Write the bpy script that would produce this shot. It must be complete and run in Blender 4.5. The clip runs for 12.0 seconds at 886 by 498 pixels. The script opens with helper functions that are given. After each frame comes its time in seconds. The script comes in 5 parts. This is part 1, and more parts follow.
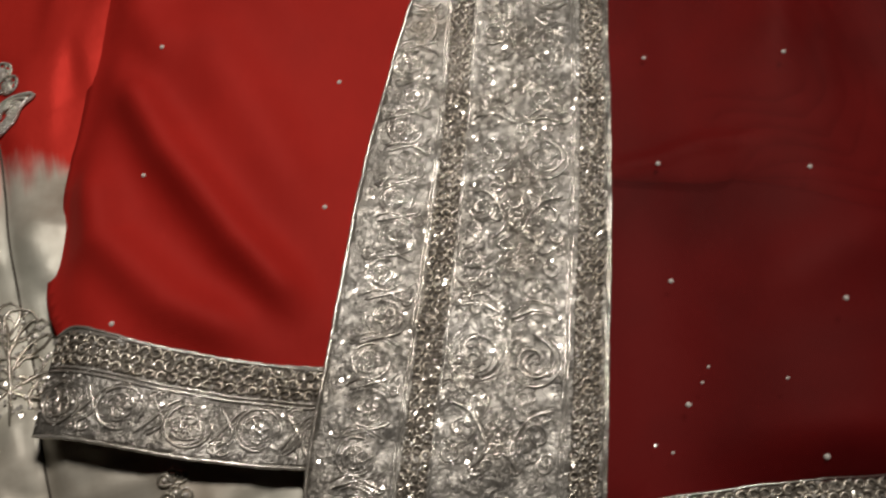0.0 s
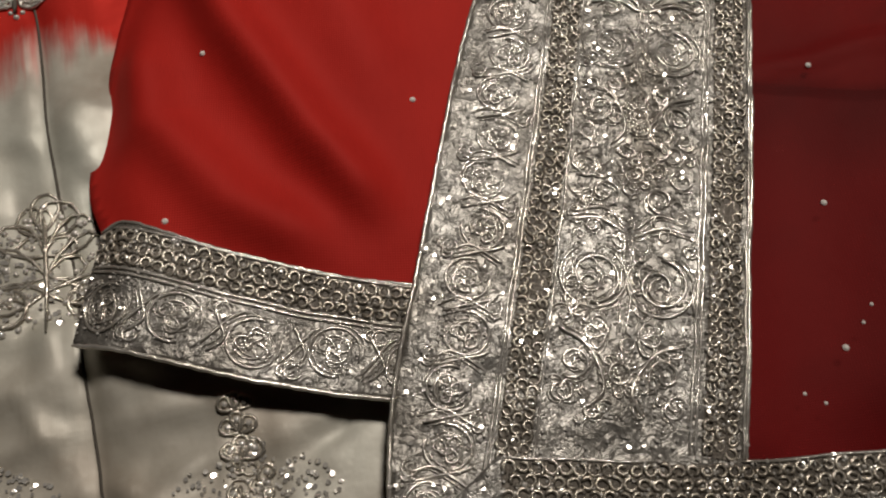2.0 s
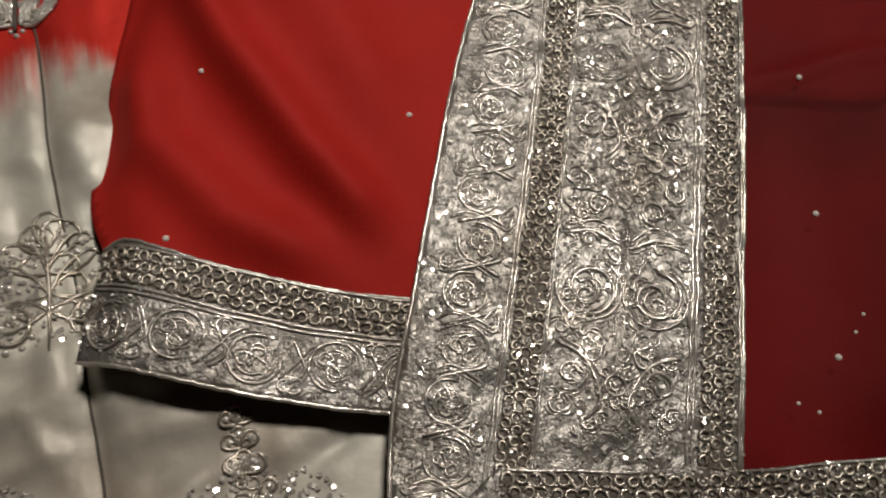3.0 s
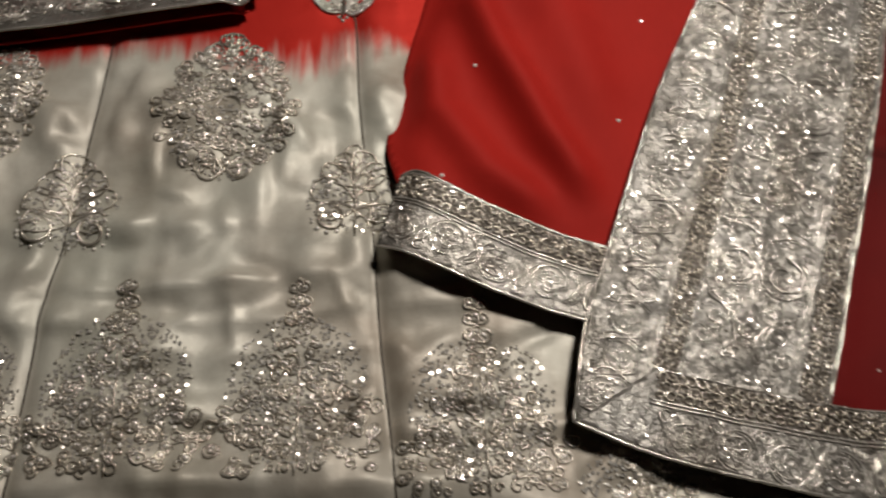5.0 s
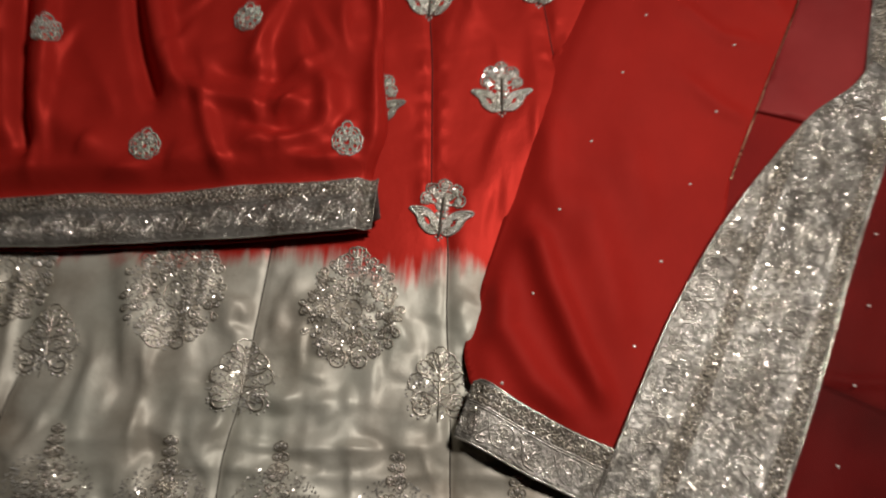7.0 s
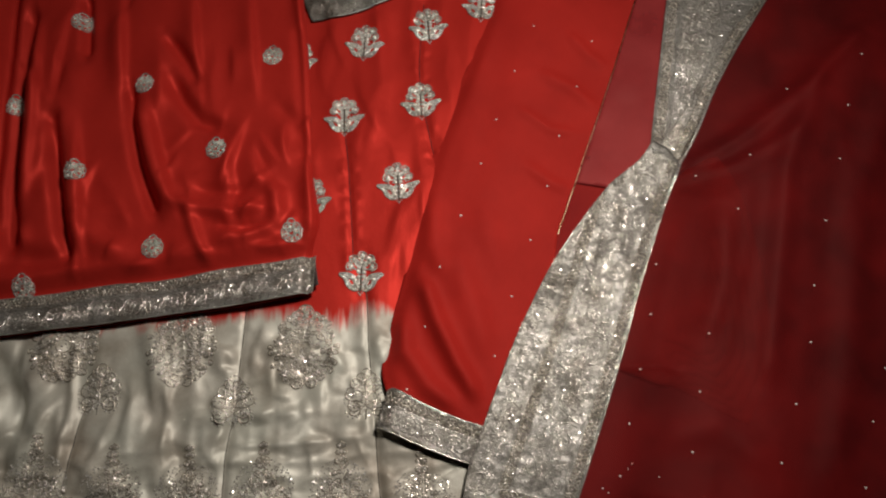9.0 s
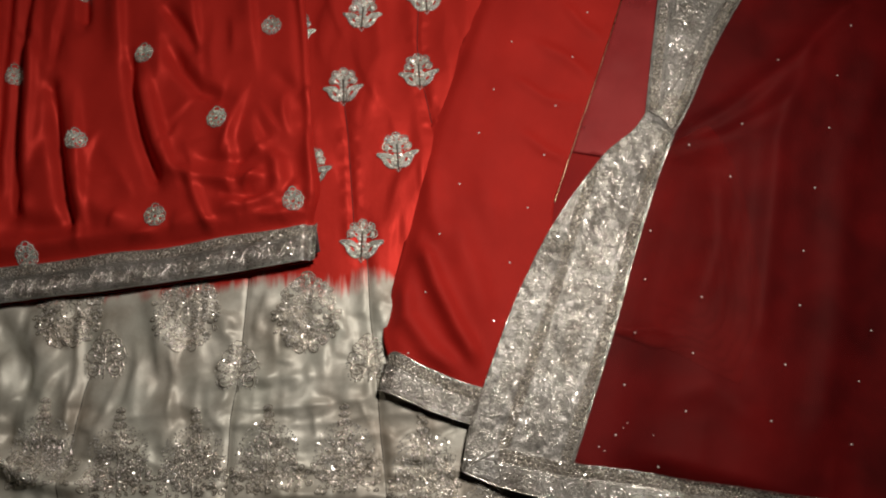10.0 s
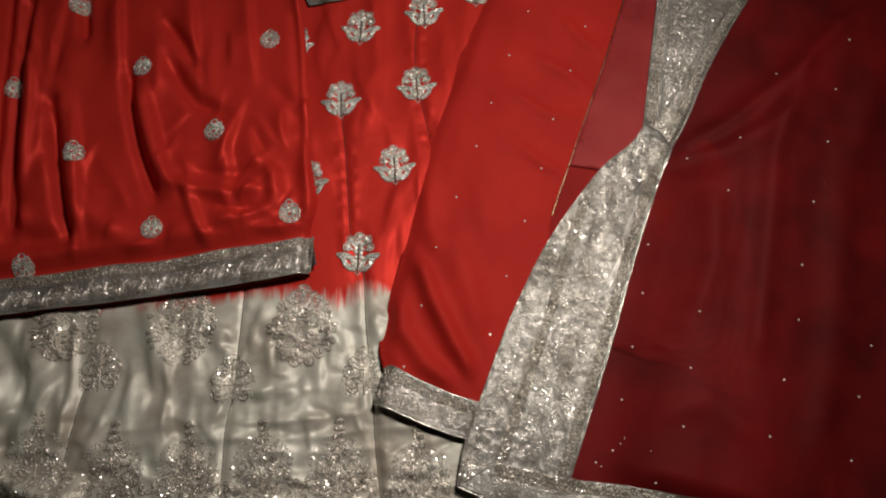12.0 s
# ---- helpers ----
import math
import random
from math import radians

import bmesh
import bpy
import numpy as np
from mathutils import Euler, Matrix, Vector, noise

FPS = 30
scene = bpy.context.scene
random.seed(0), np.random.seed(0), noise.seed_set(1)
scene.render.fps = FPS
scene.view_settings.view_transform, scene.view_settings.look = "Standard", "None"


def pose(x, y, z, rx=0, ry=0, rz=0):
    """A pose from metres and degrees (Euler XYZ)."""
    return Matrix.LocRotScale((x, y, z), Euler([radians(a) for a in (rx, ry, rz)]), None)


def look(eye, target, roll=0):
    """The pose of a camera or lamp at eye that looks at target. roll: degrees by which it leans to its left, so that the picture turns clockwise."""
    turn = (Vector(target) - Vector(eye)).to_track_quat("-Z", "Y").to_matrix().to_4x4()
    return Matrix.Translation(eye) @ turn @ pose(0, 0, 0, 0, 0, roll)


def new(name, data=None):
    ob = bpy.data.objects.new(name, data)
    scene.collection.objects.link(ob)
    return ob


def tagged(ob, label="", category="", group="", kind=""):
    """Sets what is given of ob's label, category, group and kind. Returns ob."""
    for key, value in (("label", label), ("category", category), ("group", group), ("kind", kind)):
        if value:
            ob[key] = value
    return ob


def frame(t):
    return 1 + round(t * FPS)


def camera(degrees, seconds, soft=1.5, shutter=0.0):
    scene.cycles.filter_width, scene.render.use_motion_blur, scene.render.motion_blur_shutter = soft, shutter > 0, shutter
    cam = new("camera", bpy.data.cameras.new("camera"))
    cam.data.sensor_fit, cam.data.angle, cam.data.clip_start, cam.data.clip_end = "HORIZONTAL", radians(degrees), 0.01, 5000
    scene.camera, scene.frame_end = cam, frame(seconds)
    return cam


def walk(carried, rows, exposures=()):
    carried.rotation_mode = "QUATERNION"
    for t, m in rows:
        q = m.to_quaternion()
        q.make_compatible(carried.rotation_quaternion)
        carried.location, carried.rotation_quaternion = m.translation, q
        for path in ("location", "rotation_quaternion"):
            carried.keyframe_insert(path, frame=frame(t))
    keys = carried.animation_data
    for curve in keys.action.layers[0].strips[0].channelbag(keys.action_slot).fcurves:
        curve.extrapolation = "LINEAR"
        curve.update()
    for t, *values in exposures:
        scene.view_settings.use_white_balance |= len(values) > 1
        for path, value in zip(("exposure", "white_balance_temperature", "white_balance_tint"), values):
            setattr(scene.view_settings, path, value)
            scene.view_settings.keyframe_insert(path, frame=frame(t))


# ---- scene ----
cam = camera(58.9, 12.0, soft=2.0, shutter=0.5)
PATH = [
    (0, (0.032, -0.087, 0.285), (0.091, 0.798, -1.507), 5.3),
    (0.5, (0.023, -0.096, 0.272), (0.019, 0.785, -1.523), 1.5),
    (1, (0.011, -0.096, 0.255), (-0.028, 0.716, -1.573), 0.4),
    (1.5, (0.006, -0.09, 0.244), (-0.047, 0.677, -1.603), 0.4),
    (2, (0.007, -0.083, 0.237), (0.015, 0.689, -1.608), 4.9),
    (2.5, (0.009, -0.08, 0.236), (0.027, 0.687, -1.611), 5.1),
    (2.7, (0.008, -0.08, 0.236), (0.039, 0.699, -1.606), 5.8),
    (4.3, (0.001, -0.124, 0.315), (-0.167, 0.62, -1.534), -4.2),
    (4.5, (-0.011, -0.139, 0.32), (-0.118, 0.663, -1.509), 2.2),
    (5, (-0.039, -0.158, 0.318), (-0.21, 0.657, -1.5), 3.4),
    (5.5, (-0.076, -0.127, 0.309), (-0.259, 0.636, -1.532), 6.0),
    (6, (-0.085, -0.085, 0.351), (-0.301, 0.513, -1.545), 10.7),
    (6.5, (-0.094, -0.058, 0.415), (-0.353, 0.589, -1.46), 4.4),
    (6.7, (-0.089, -0.071, 0.445), (-0.34, 0.587, -1.427), 2.6),
    (8.3, (-0.02, -0.117, 0.726), (-0.333, 0.543, -1.136), -7.8),
    (8.5, (-0.007, -0.122, 0.731), (-0.312, 0.514, -1.141), -7.6),
    (9, (0.007, -0.106, 0.745), (-0.222, 0.563, -1.126), -3.5),
    (9.5, (0.004, -0.128, 0.74), (-0.187, 0.482, -1.155), -2.4),
    (10, (-0.002, -0.126, 0.755), (-0.182, 0.506, -1.134), -0.8),
    (10.5, (0.007, -0.132, 0.757), (-0.158, 0.52, -1.126), 0.6),
    (11, (0.008, -0.132, 0.757), (-0.168, 0.521, -1.125), 0.2),
    (11.5, (0.009, -0.134, 0.755), (-0.179, 0.525, -1.124), -0.6),
    (12, (0.006, -0.124, 0.752), (-0.195, 0.538, -1.124), -1.6),
]
walk(cam, [(t, look(eye, target, roll)) for t, eye, target, roll in PATH],
     exposures=[(0, -0.28), (2.7, -0.28), (4.3, -0.18), (5.0, -0.08), (5.5, -0.08), (6.5, -0.20), (6.7, -0.20), (8.3, -0.02), (12.0, 0.0)])


# ---- world, lights, exposure ----
world = bpy.data.worlds.new("world")
scene.world = world
world.use_nodes = True
world.node_tree.nodes["Background"].inputs[0].default_value = (1.0, 0.9, 0.8, 1)
world.node_tree.nodes["Background"].inputs[1].default_value = 0.02
scene.view_settings.exposure = 0.0

LAMP = (0.13, 0.47, 0.96)
lamp_data = bpy.data.lights.new("bulb_glow", "AREA")
lamp_data.shape = "DISK"
lamp_data.size = 0.18
lamp_data.energy = 3.05
lamp_data.spread = radians(108)
lamp_data.color = (1.0, 0.925, 0.85)
lamp_object = new("bulb_glow", lamp_data)
LAMP_POSE = look(LAMP, (-0.07, 0.09, 0.0))
lamp_object.matrix_world = LAMP_POSE @ pose(0, 0, -0.045)


# ---- materials ----
def material(name):
    m = bpy.data.materials.new(name)
    m.use_nodes = True
    tree = m.node_tree
    return m, tree, tree.nodes["Principled BSDF"]


def ramp(tree, source, stops):
    n = tree.nodes.new("ShaderNodeValToRGB")
    tree.links.new(source, n.inputs[0])
    while len(n.color_ramp.elements) < len(stops):
        n.color_ramp.elements.new(0.5)
    for e, (at, colour) in zip(n.color_ramp.elements, stops):
        e.position, e.color = at, (*colour, 1)
    return n.outputs[0]


def mapped(tree, turn=0.0, scale=(1, 1, 1)):
    """World place, turned about z by some degrees and then stretched."""
    g = tree.nodes.new("ShaderNodeNewGeometry")
    a = tree.nodes.new("ShaderNodeVectorRotate")
    a.rotation_type = "Z_AXIS"
    a.inputs["Angle"].default_value = radians(-turn)
    tree.links.new(g.outputs["Position"], a.inputs["Vector"])
    b = tree.nodes.new("ShaderNodeVectorMath")
    b.operation = "MULTIPLY"
    b.inputs[1].default_value = scale
    tree.links.new(a.outputs[0], b.inputs[0])
    return a.outputs[0], b.outputs[0]


def fbm(tree, vector, scale, detail=4, rough=0.55, warp=0.0):
    n = tree.nodes.new("ShaderNodeTexNoise")
    n.inputs["Scale"].default_value = scale
    n.inputs["Detail"].default_value = detail
    n.inputs["Roughness"].default_value = rough
    n.inputs["Distortion"].default_value = warp
    tree.links.new(vector, n.inputs["Vector"])
    return n.outputs["Fac"]


def mix(tree, factor, a, b, mode="MIX"):
    n = tree.nodes.new("ShaderNodeMix")
    n.data_type, n.blend_type = "RGBA", mode
    for socket, value in ((0, factor), (6, a), (7, b)):
        if hasattr(value, "is_linked"):
            tree.links.new(value, n.inputs[socket])
        else:
            n.inputs[socket].default_value = value if socket == 0 else (*value, 1)
    return n.outputs[2]


def calc(tree, op, a, b=0.0, c=None):
    n = tree.nodes.new("ShaderNodeMath")
    n.operation = op
    for k, value in enumerate((a, b) if c is None else (a, b, c)):
        if hasattr(value, "is_linked"):
            tree.links.new(value, n.inputs[k])
        else:
            n.inputs[k].default_value = value
    return n.outputs[0]


def bump(tree, shader, height, strength, distance, under=None):
    n = tree.nodes.new("ShaderNodeBump")
    n.inputs["Strength"].default_value = strength
    n.inputs["Distance"].default_value = distance
    tree.links.new(height, n.inputs["Height"])
    if under is not None:
        tree.links.new(under, n.inputs["Normal"])
    tree.links.new(n.outputs[0], shader.inputs["Normal"])
    return n.outputs[0]


RED, DEEP = (0.50, 0.027, 0.019), (0.38, 0.019, 0.014)
GREY, BROWN = (0.60, 0.578, 0.50), (0.34, 0.295, 0.235)


def weave(tree, vector, pitch):
    wave = []
    for axis in ("X", "Y"):
        w = tree.nodes.new("ShaderNodeTexWave")
        w.bands_direction = axis
        w.inputs["Scale"].default_value = 0.314 / pitch
        w.inputs["Distortion"].default_value = 0.6
        tree.links.new(vector, w.inputs["Vector"])
        wave.append(w.outputs["Fac"])
    return calc(tree, "ADD", wave[0], wave[1])


def make_satin(name, turn, ombre=None):
    """Satin with a slight slub; ombre: the height along the cloth at which grey turns into red."""
    m, tree, shader = material(name)
    straight, slub = mapped(tree, turn, (1, 0.16, 1))
    blot = fbm(tree, straight, 22, 3)
    grain = fbm(tree, slub, 900, 2)
    red = mix(tree, blot, DEEP, RED)
    colour = red
    gleam = mix(tree, 0.0, (1.0, 0.16, 0.12), (1, 1, 1))
    if ombre is not None:
        # Brown mottling of the grey; it also paints fold shading into the colour.
        grey = mix(tree, ramp(tree, fbm(tree, straight, 14, 5, 0.6), [(0.35, (0, 0, 0)), (0.62, (1, 1, 1))]), BROWN, GREY)
        grey = mix(tree, ramp(tree, fbm(tree, straight, 11, 3), [(0.45, (0, 0, 0)), (0.75, (0.55, 0.55, 0.55))]), grey, (0.50, 0.53, 0.45))
        axes = tree.nodes.new("ShaderNodeSeparateXYZ")
        tree.links.new(straight, axes.inputs[0])
        _, streak = mapped(tree, turn, (1, 0.09, 1))
        comb = calc(tree, "MULTIPLY", calc(tree, "SUBTRACT", fbm(tree, streak, 160, 3, 0.6), 0.5), 0.030)
        sway = calc(tree, "MULTIPLY", calc(tree, "SUBTRACT", fbm(tree, straight, 17, 1), 0.5), 0.045)
        level = calc(tree, "ADD", calc(tree, "ADD", axes.outputs[1], comb), sway)
        fold = tree.nodes.new("ShaderNodeMapRange")
        fold.interpolation_type = "SMOOTHSTEP"
        fold.inputs[1].default_value, fold.inputs[2].default_value = -0.50, -0.455
        fold.inputs[3].default_value, fold.inputs[4].default_value = -0.11, 0.0
        tree.links.new(axes.outputs[0], fold.inputs[0])
        level = calc(tree, "ADD", level, fold.outputs[0])
        edge = tree.nodes.new("ShaderNodeMapRange")
        edge.interpolation_type = "SMOOTHSTEP"
        edge.inputs[1].default_value, edge.inputs[2].default_value = ombre - 0.011, ombre + 0.009
        tree.links.new(level, edge.inputs[0])
        colour = mix(tree, edge.outputs[0], grey, red)
        gleam = mix(tree, edge.outputs[0], (1, 1, 1), (1.0, 0.16, 0.12))
    colour = mix(tree, calc(tree, "MULTIPLY", grain, 0.35), colour, (0.9, 0.86, 0.8), "MULTIPLY")
    tree.links.new(colour, shader.inputs["Base Color"])
    tree.links.new(gleam, shader.inputs["Specular Tint"])
    shader.inputs["Metallic"].default_value = 0.16 if ombre is None else 0.22
    sheen = calc(tree, "MULTIPLY_ADD", fbm(tree, slub, 260, 2), 0.14, 0.44)
    tree.links.new(sheen, shader.inputs["Roughness"])
    shader.inputs["Specular IOR Level"].default_value = 0.6
    first = bump(tree, shader, fbm(tree, straight, 95, 3, 0.5), 0.26, 0.0016)
    bump(tree, shader, weave(tree, straight, 0.0006), 0.05, 0.0002, first)
    return m


def make_chiffon(name, light, dark, alpha=1.0, rough=0.7):
    m, tree, shader = material(name)
    straight, slub = mapped(tree, 8, (1, 0.3, 1))
    colour = mix(tree, ramp(tree, fbm(tree, straight, 13, 3), [(0.3, (0, 0, 0)), (0.7, (1, 1, 1))]), dark, light)
    colour = mix(tree, calc(tree, "MULTIPLY", fbm(tree, slub, 420, 2), 0.4), colour, (0.75, 0.7, 0.7), "MULTIPLY")
    tree.links.new(colour, shader.inputs["Base Color"])
    shader.inputs["Roughness"].default_value = rough
    shader.inputs["Specular IOR Level"].default_value = 0.25
    shader.inputs["Specular Tint"].default_value = (1.0, 0.45, 0.4, 1)
    shader.inputs["Alpha"].default_value = alpha
    first = bump(tree, shader, fbm(tree, straight, 90, 3), 0.25, 0.001)
    bump(tree, shader, weave(tree, straight, 0.0008), 0.15, 0.0002, first)
    return m


def make_metal(name, light, dark, rough, scale, strength, depth, metal=1.0):
    m, tree, shader = material(name)
    straight, _ = mapped(tree, 5)
    big = ramp(tree, fbm(tree, straight, 38, 3), [(0.32, (0, 0, 0)), (0.68, (1, 1, 1))])
    colour = mix(tree, big, dark, light)
    tree.links.new(mix(tree, calc(tree, "MULTIPLY", fbm(tree, straight, 500, 2), 0.35), colour, (0.5, 0.46, 0.4), "MULTIPLY"), shader.inputs["Base Color"])
    shader.inputs["Metallic"].default_value = metal
    r = calc(tree, "MULTIPLY_ADD", fbm(tree, straight, 260, 2), 0.3, rough - 0.15)
    tree.links.new(r, shader.inputs["Roughness"])
    first = bump(tree, shader, fbm(tree, straight, scale, 4, 0.65, 0.8), strength, depth)
    bump(tree, shader, fbm(tree, straight, scale * 4.5, 2), strength * 0.22, depth * 0.2, first)
    return m


def make_plain(name, light, dark, rough=0.6, scale=12, metal=0.0, relief=0.15):
    m, tree, shader = material(name)
    straight, _ = mapped(tree)
    colour = mix(tree, fbm(tree, straight, scale, 5), dark, light)
    tree.links.new(mix(tree, calc(tree, "MULTIPLY", fbm(tree, straight, scale * 18, 2), 0.3), colour, (0.7, 0.7, 0.7), "MULTIPLY"), shader.inputs["Base Color"])
    shader.inputs["Roughness"].default_value = rough
    shader.inputs["Metallic"].default_value = metal
    bump(tree, shader, fbm(tree, straight, scale * 10, 3), relief, 0.002)
    return m


LEHENGA_TURN = 18.3
lehenga_satin = make_satin("ombre_satin", LEHENGA_TURN, 0.1156)
kurta_satin = make_satin("red_satin", 22)
panel_chiffon = make_chiffon("red_chiffon", (0.43, 0.020, 0.014), (0.33, 0.014, 0.010))
net_top = make_chiffon("maroon_net", (0.215, 0.0082, 0.0086), (0.08, 0.0040, 0.0050), 0.52, 0.6)
net_middle = make_chiffon("red_net", (0.46, 0.017, 0.013), (0.38, 0.013, 0.010), 0.36)
net_bottom = make_chiffon("dark_net", (0.14, 0.0055, 0.0062), (0.065, 0.0032, 0.0038))
net_pink = make_chiffon("pink_net", (0.42, 0.050, 0.050), (0.28, 0.025, 0.027), 0.72, 0.5)
tissue = make_metal("silver_tissue", (0.33, 0.317, 0.290), (0.15, 0.135, 0.112), 0.31, 240, 0.62, 0.0017, 0.58)
thread = make_metal("metal_thread", (0.84, 0.805, 0.74), (0.44, 0.40, 0.34), 0.19, 1100, 0.4, 0.0003, 0.68)
antique = make_metal("antique_thread", (0.66, 0.61, 0.53), (0.36, 0.315, 0.25), 0.27, 1300, 0.45, 0.0003, 0.7)
zari = make_metal("silver_zari", (0.92, 0.885, 0.81), (0.58, 0.54, 0.47), 0.24, 700, 1.0, 0.0010, 0.68)
motif_thread = make_metal("motif_thread", (0.78, 0.735, 0.65), (0.42, 0.375, 0.30), 0.22, 900, 0.5, 0.0004, 0.7)
spangle = make_metal("spangle", (0.95, 0.92, 0.86), (0.82, 0.77, 0.69), 0.17, 500, 0.3, 0.0003, 0.60)
chain_cloth = make_metal("chain_ground_cloth", (0.13, 0.11, 0.085), (0.06, 0.05, 0.04), 0.5, 700, 0.6, 0.0006, 0.4)
seam_dark = make_plain("seam_thread", (0.10, 0.085, 0.065), (0.05, 0.04, 0.03), 0.8, 60)
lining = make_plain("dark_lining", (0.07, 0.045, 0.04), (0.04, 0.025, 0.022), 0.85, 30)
sheet_cloth = make_plain("bed_sheet", (0.050, 0.034, 0.036), (0.025, 0.016, 0.018), 0.85, 8)
white_cloth = make_plain("white_cloth", (0.72, 0.72, 0.66), (0.5, 0.5, 0.45), 0.6, 20)
plaster = make_plain("plaster", (0.15, 0.15, 0.147), (0.11, 0.11, 0.108), 0.9, 5)
floor_stone = make_plain("floor_stone", (0.33, 0.29, 0.25), (0.24, 0.21, 0.18), 0.35, 6)
bed_wood = make_plain("bed_wood", (0.19, 0.10, 0.055), (0.10, 0.05, 0.03), 0.4, 9)
lamp_body = make_plain("lamp_enamel", (0.06, 0.06, 0.06), (0.04, 0.04, 0.04), 0.35, 10)
print_blue = make_plain("print_blue", (0.02, 0.09, 0.30), (0.01, 0.03, 0.14), 0.25, 14, 0, 0.3)
print_night = make_plain("print_night", (0.035, 0.025, 0.07), (0.012, 0.012, 0.03), 0.25, 14, 0, 0.3)
print_pale = make_plain("print_pale", (0.17, 0.27, 0.38), (0.07, 0.14, 0.27), 0.25, 25, 0, 0.3)
print_purple = make_plain("print_purple", (0.075, 0.035, 0.12), (0.035, 0.018, 0.06), 0.25, 25, 0, 0.3)
print_spot = make_plain("print_spot", (0.04, 0.14, 0.34), (0.02, 0.07, 0.2), 0.25, 25, 0, 0.3)
print_green = make_plain("print_green", (0.16, 0.20, 0.045), (0.07, 0.10, 0.03), 0.25, 25, 0, 0.3)

glow, glow_tree, glow_shader = material("lamp_diffuser")
glow_shader.inputs["Base Color"].default_value = (0.9, 0.9, 0.88, 1)
glow_shader.inputs["Emission Color"].default_value = (1.0, 0.9, 0.78, 1)
glow_shader.inputs["Emission Strength"].default_value = 6.0

stone_mat, stone_tree, stone_shader = material("rhinestone_glass")
stone_shader.inputs["Base Color"].default_value = (0.95, 0.90, 0.82, 1)
stone_shader.inputs["Metallic"].default_value = 0.3
stone_shader.inputs["Roughness"].default_value = 0.1


# ---- mesh tools ----
class Soup:
    """Vertices and faces gathered for one mesh."""

    def __init__(self):
        self.verts, self.faces = [], []

    def add(self, verts, faces):
        k = len(self.verts)
        self.verts.extend(verts)
        self.faces.extend([tuple(k + i for i in f) for f in faces])

    def tube(self, pts, r, sides=5, closed=False, flat=0.8):
        p = np.asarray(pts, float)
        n = len(p)
        if n < 2:
            return
        if closed:
            tan = np.roll(p, -1, 0) - np.roll(p, 1, 0)
        else:
            tan = np.gradient(p, axis=0)
        tan /= np.linalg.norm(tan, axis=1)[:, None] + 1e-12
        side = np.cross(tan, (0, 0, 1.0))
        side /= np.linalg.norm(side, axis=1)[:, None] + 1e-12
        up = np.cross(side, tan)
        radius = np.full(n, r)
        if not closed:
            radius[0] *= 0.45
            radius[-1] *= 0.45
        rings = []
        for k in range(sides):
            a = 2 * math.pi * k / sides
            rings.append(p + radius[:, None] * (side * math.cos(a) + up * math.sin(a) * flat))
        verts = np.stack(rings, 1).reshape(-1, 3)
        faces = []
        for i in range(n if closed else n - 1):
            j = (i + 1) % n
            for k in range(sides):
                m = (k + 1) % sides
                faces.append((i * sides + k, j * sides + k, j * sides + m, i * sides + m))
        if not closed:
            faces.append(tuple(range(sides)))
            faces.append(tuple(reversed(range((n - 1) * sides, n * sides))))
        self.add([tuple(v) for v in verts], faces)

    def dome(self, x, y, z, rx, ry, h, turn=0.0, seg=8):
        c, s = math.cos(turn), math.sin(turn)
        verts, faces = [(x, y, z + h)], []
        for ring, (k, zz) in enumerate(((0.55, 0.78), (0.9, 0.35), (1.0, -0.25))):
            for i in range(seg):
                a = 2 * math.pi * i / seg
                u, v = rx * k * math.cos(a), ry * k * math.sin(a)
                verts.append((x + u * c - v * s, y + u * s + v * c, z + h * zz))
        for i in range(seg):
            j = (i + 1) % seg
            faces.append((0, 1 + i, 1 + j))
            for ring in (0, 1):
                a, b = 1 + ring * seg, 1 + (ring + 1) * seg
                faces.append((a + i, b + i, b + j, a + j))
        self.add(verts, faces)

    def mesh(self, name, mat, smooth=True):
        me = bpy.data.meshes.new(name)
        me.from_pydata(self.verts, [], self.faces)
        me.materials.append(mat)
        me.polygons.foreach_set("use_smooth", [smooth] * len(me.polygons))
        me.update()
        return me


def part(name, soup, mat, parent=None, label="", smooth=True):
    ob = new(name, soup.mesh(name, mat, smooth) if isinstance(soup, Soup) else soup)
    ob.parent = parent
    return tagged(ob, label)


def box(name, lo, hi, mat, bevel=0.004, parent=None):
    bm = bmesh.new()
    bmesh.ops.create_cube(bm, size=1)
    for v in bm.verts:
        v.co = Vector([(a + b) / 2 + c * (b - a) for a, b, c in zip(lo, hi, v.co)])
    if bevel:
        bmesh.ops.bevel(bm, geom=bm.edges[:], offset=bevel, segments=2, affect="EDGES")
    me = bpy.data.meshes.new(name)
    bm.to_mesh(me)
    bm.free()
    me.materials.append(mat)
    ob = new(name, me)
    ob.parent = parent
    return ob


def spline(points, step=0.004):
    """A smooth curve through the points, at even steps."""
    p = np.asarray(points, float)
    q = np.vstack([2 * p[0] - p[1], p, 2 * p[-1] - p[-2]])
    out = []
    for i in range(1, len(q) - 2):
        for t in np.linspace(0, 1, 24, endpoint=False):
            a, b, c, d = q[i - 1:i + 3]
            out.append(0.5 * (2 * b + (c - a) * t + (2 * a - 5 * b + 4 * c - d) * t * t + (3 * b - a - 3 * c + d) * t ** 3))
    out.append(p[-1])
    out = np.array(out)
    along = np.concatenate([[0], np.cumsum(np.linalg.norm(np.diff(out, axis=0), axis=1))])
    s = np.linspace(0, along[-1], max(2, int(along[-1] / step) + 1))
    return np.stack([np.interp(s, along, out[:, 0]), np.interp(s, along, out[:, 1])], 1)


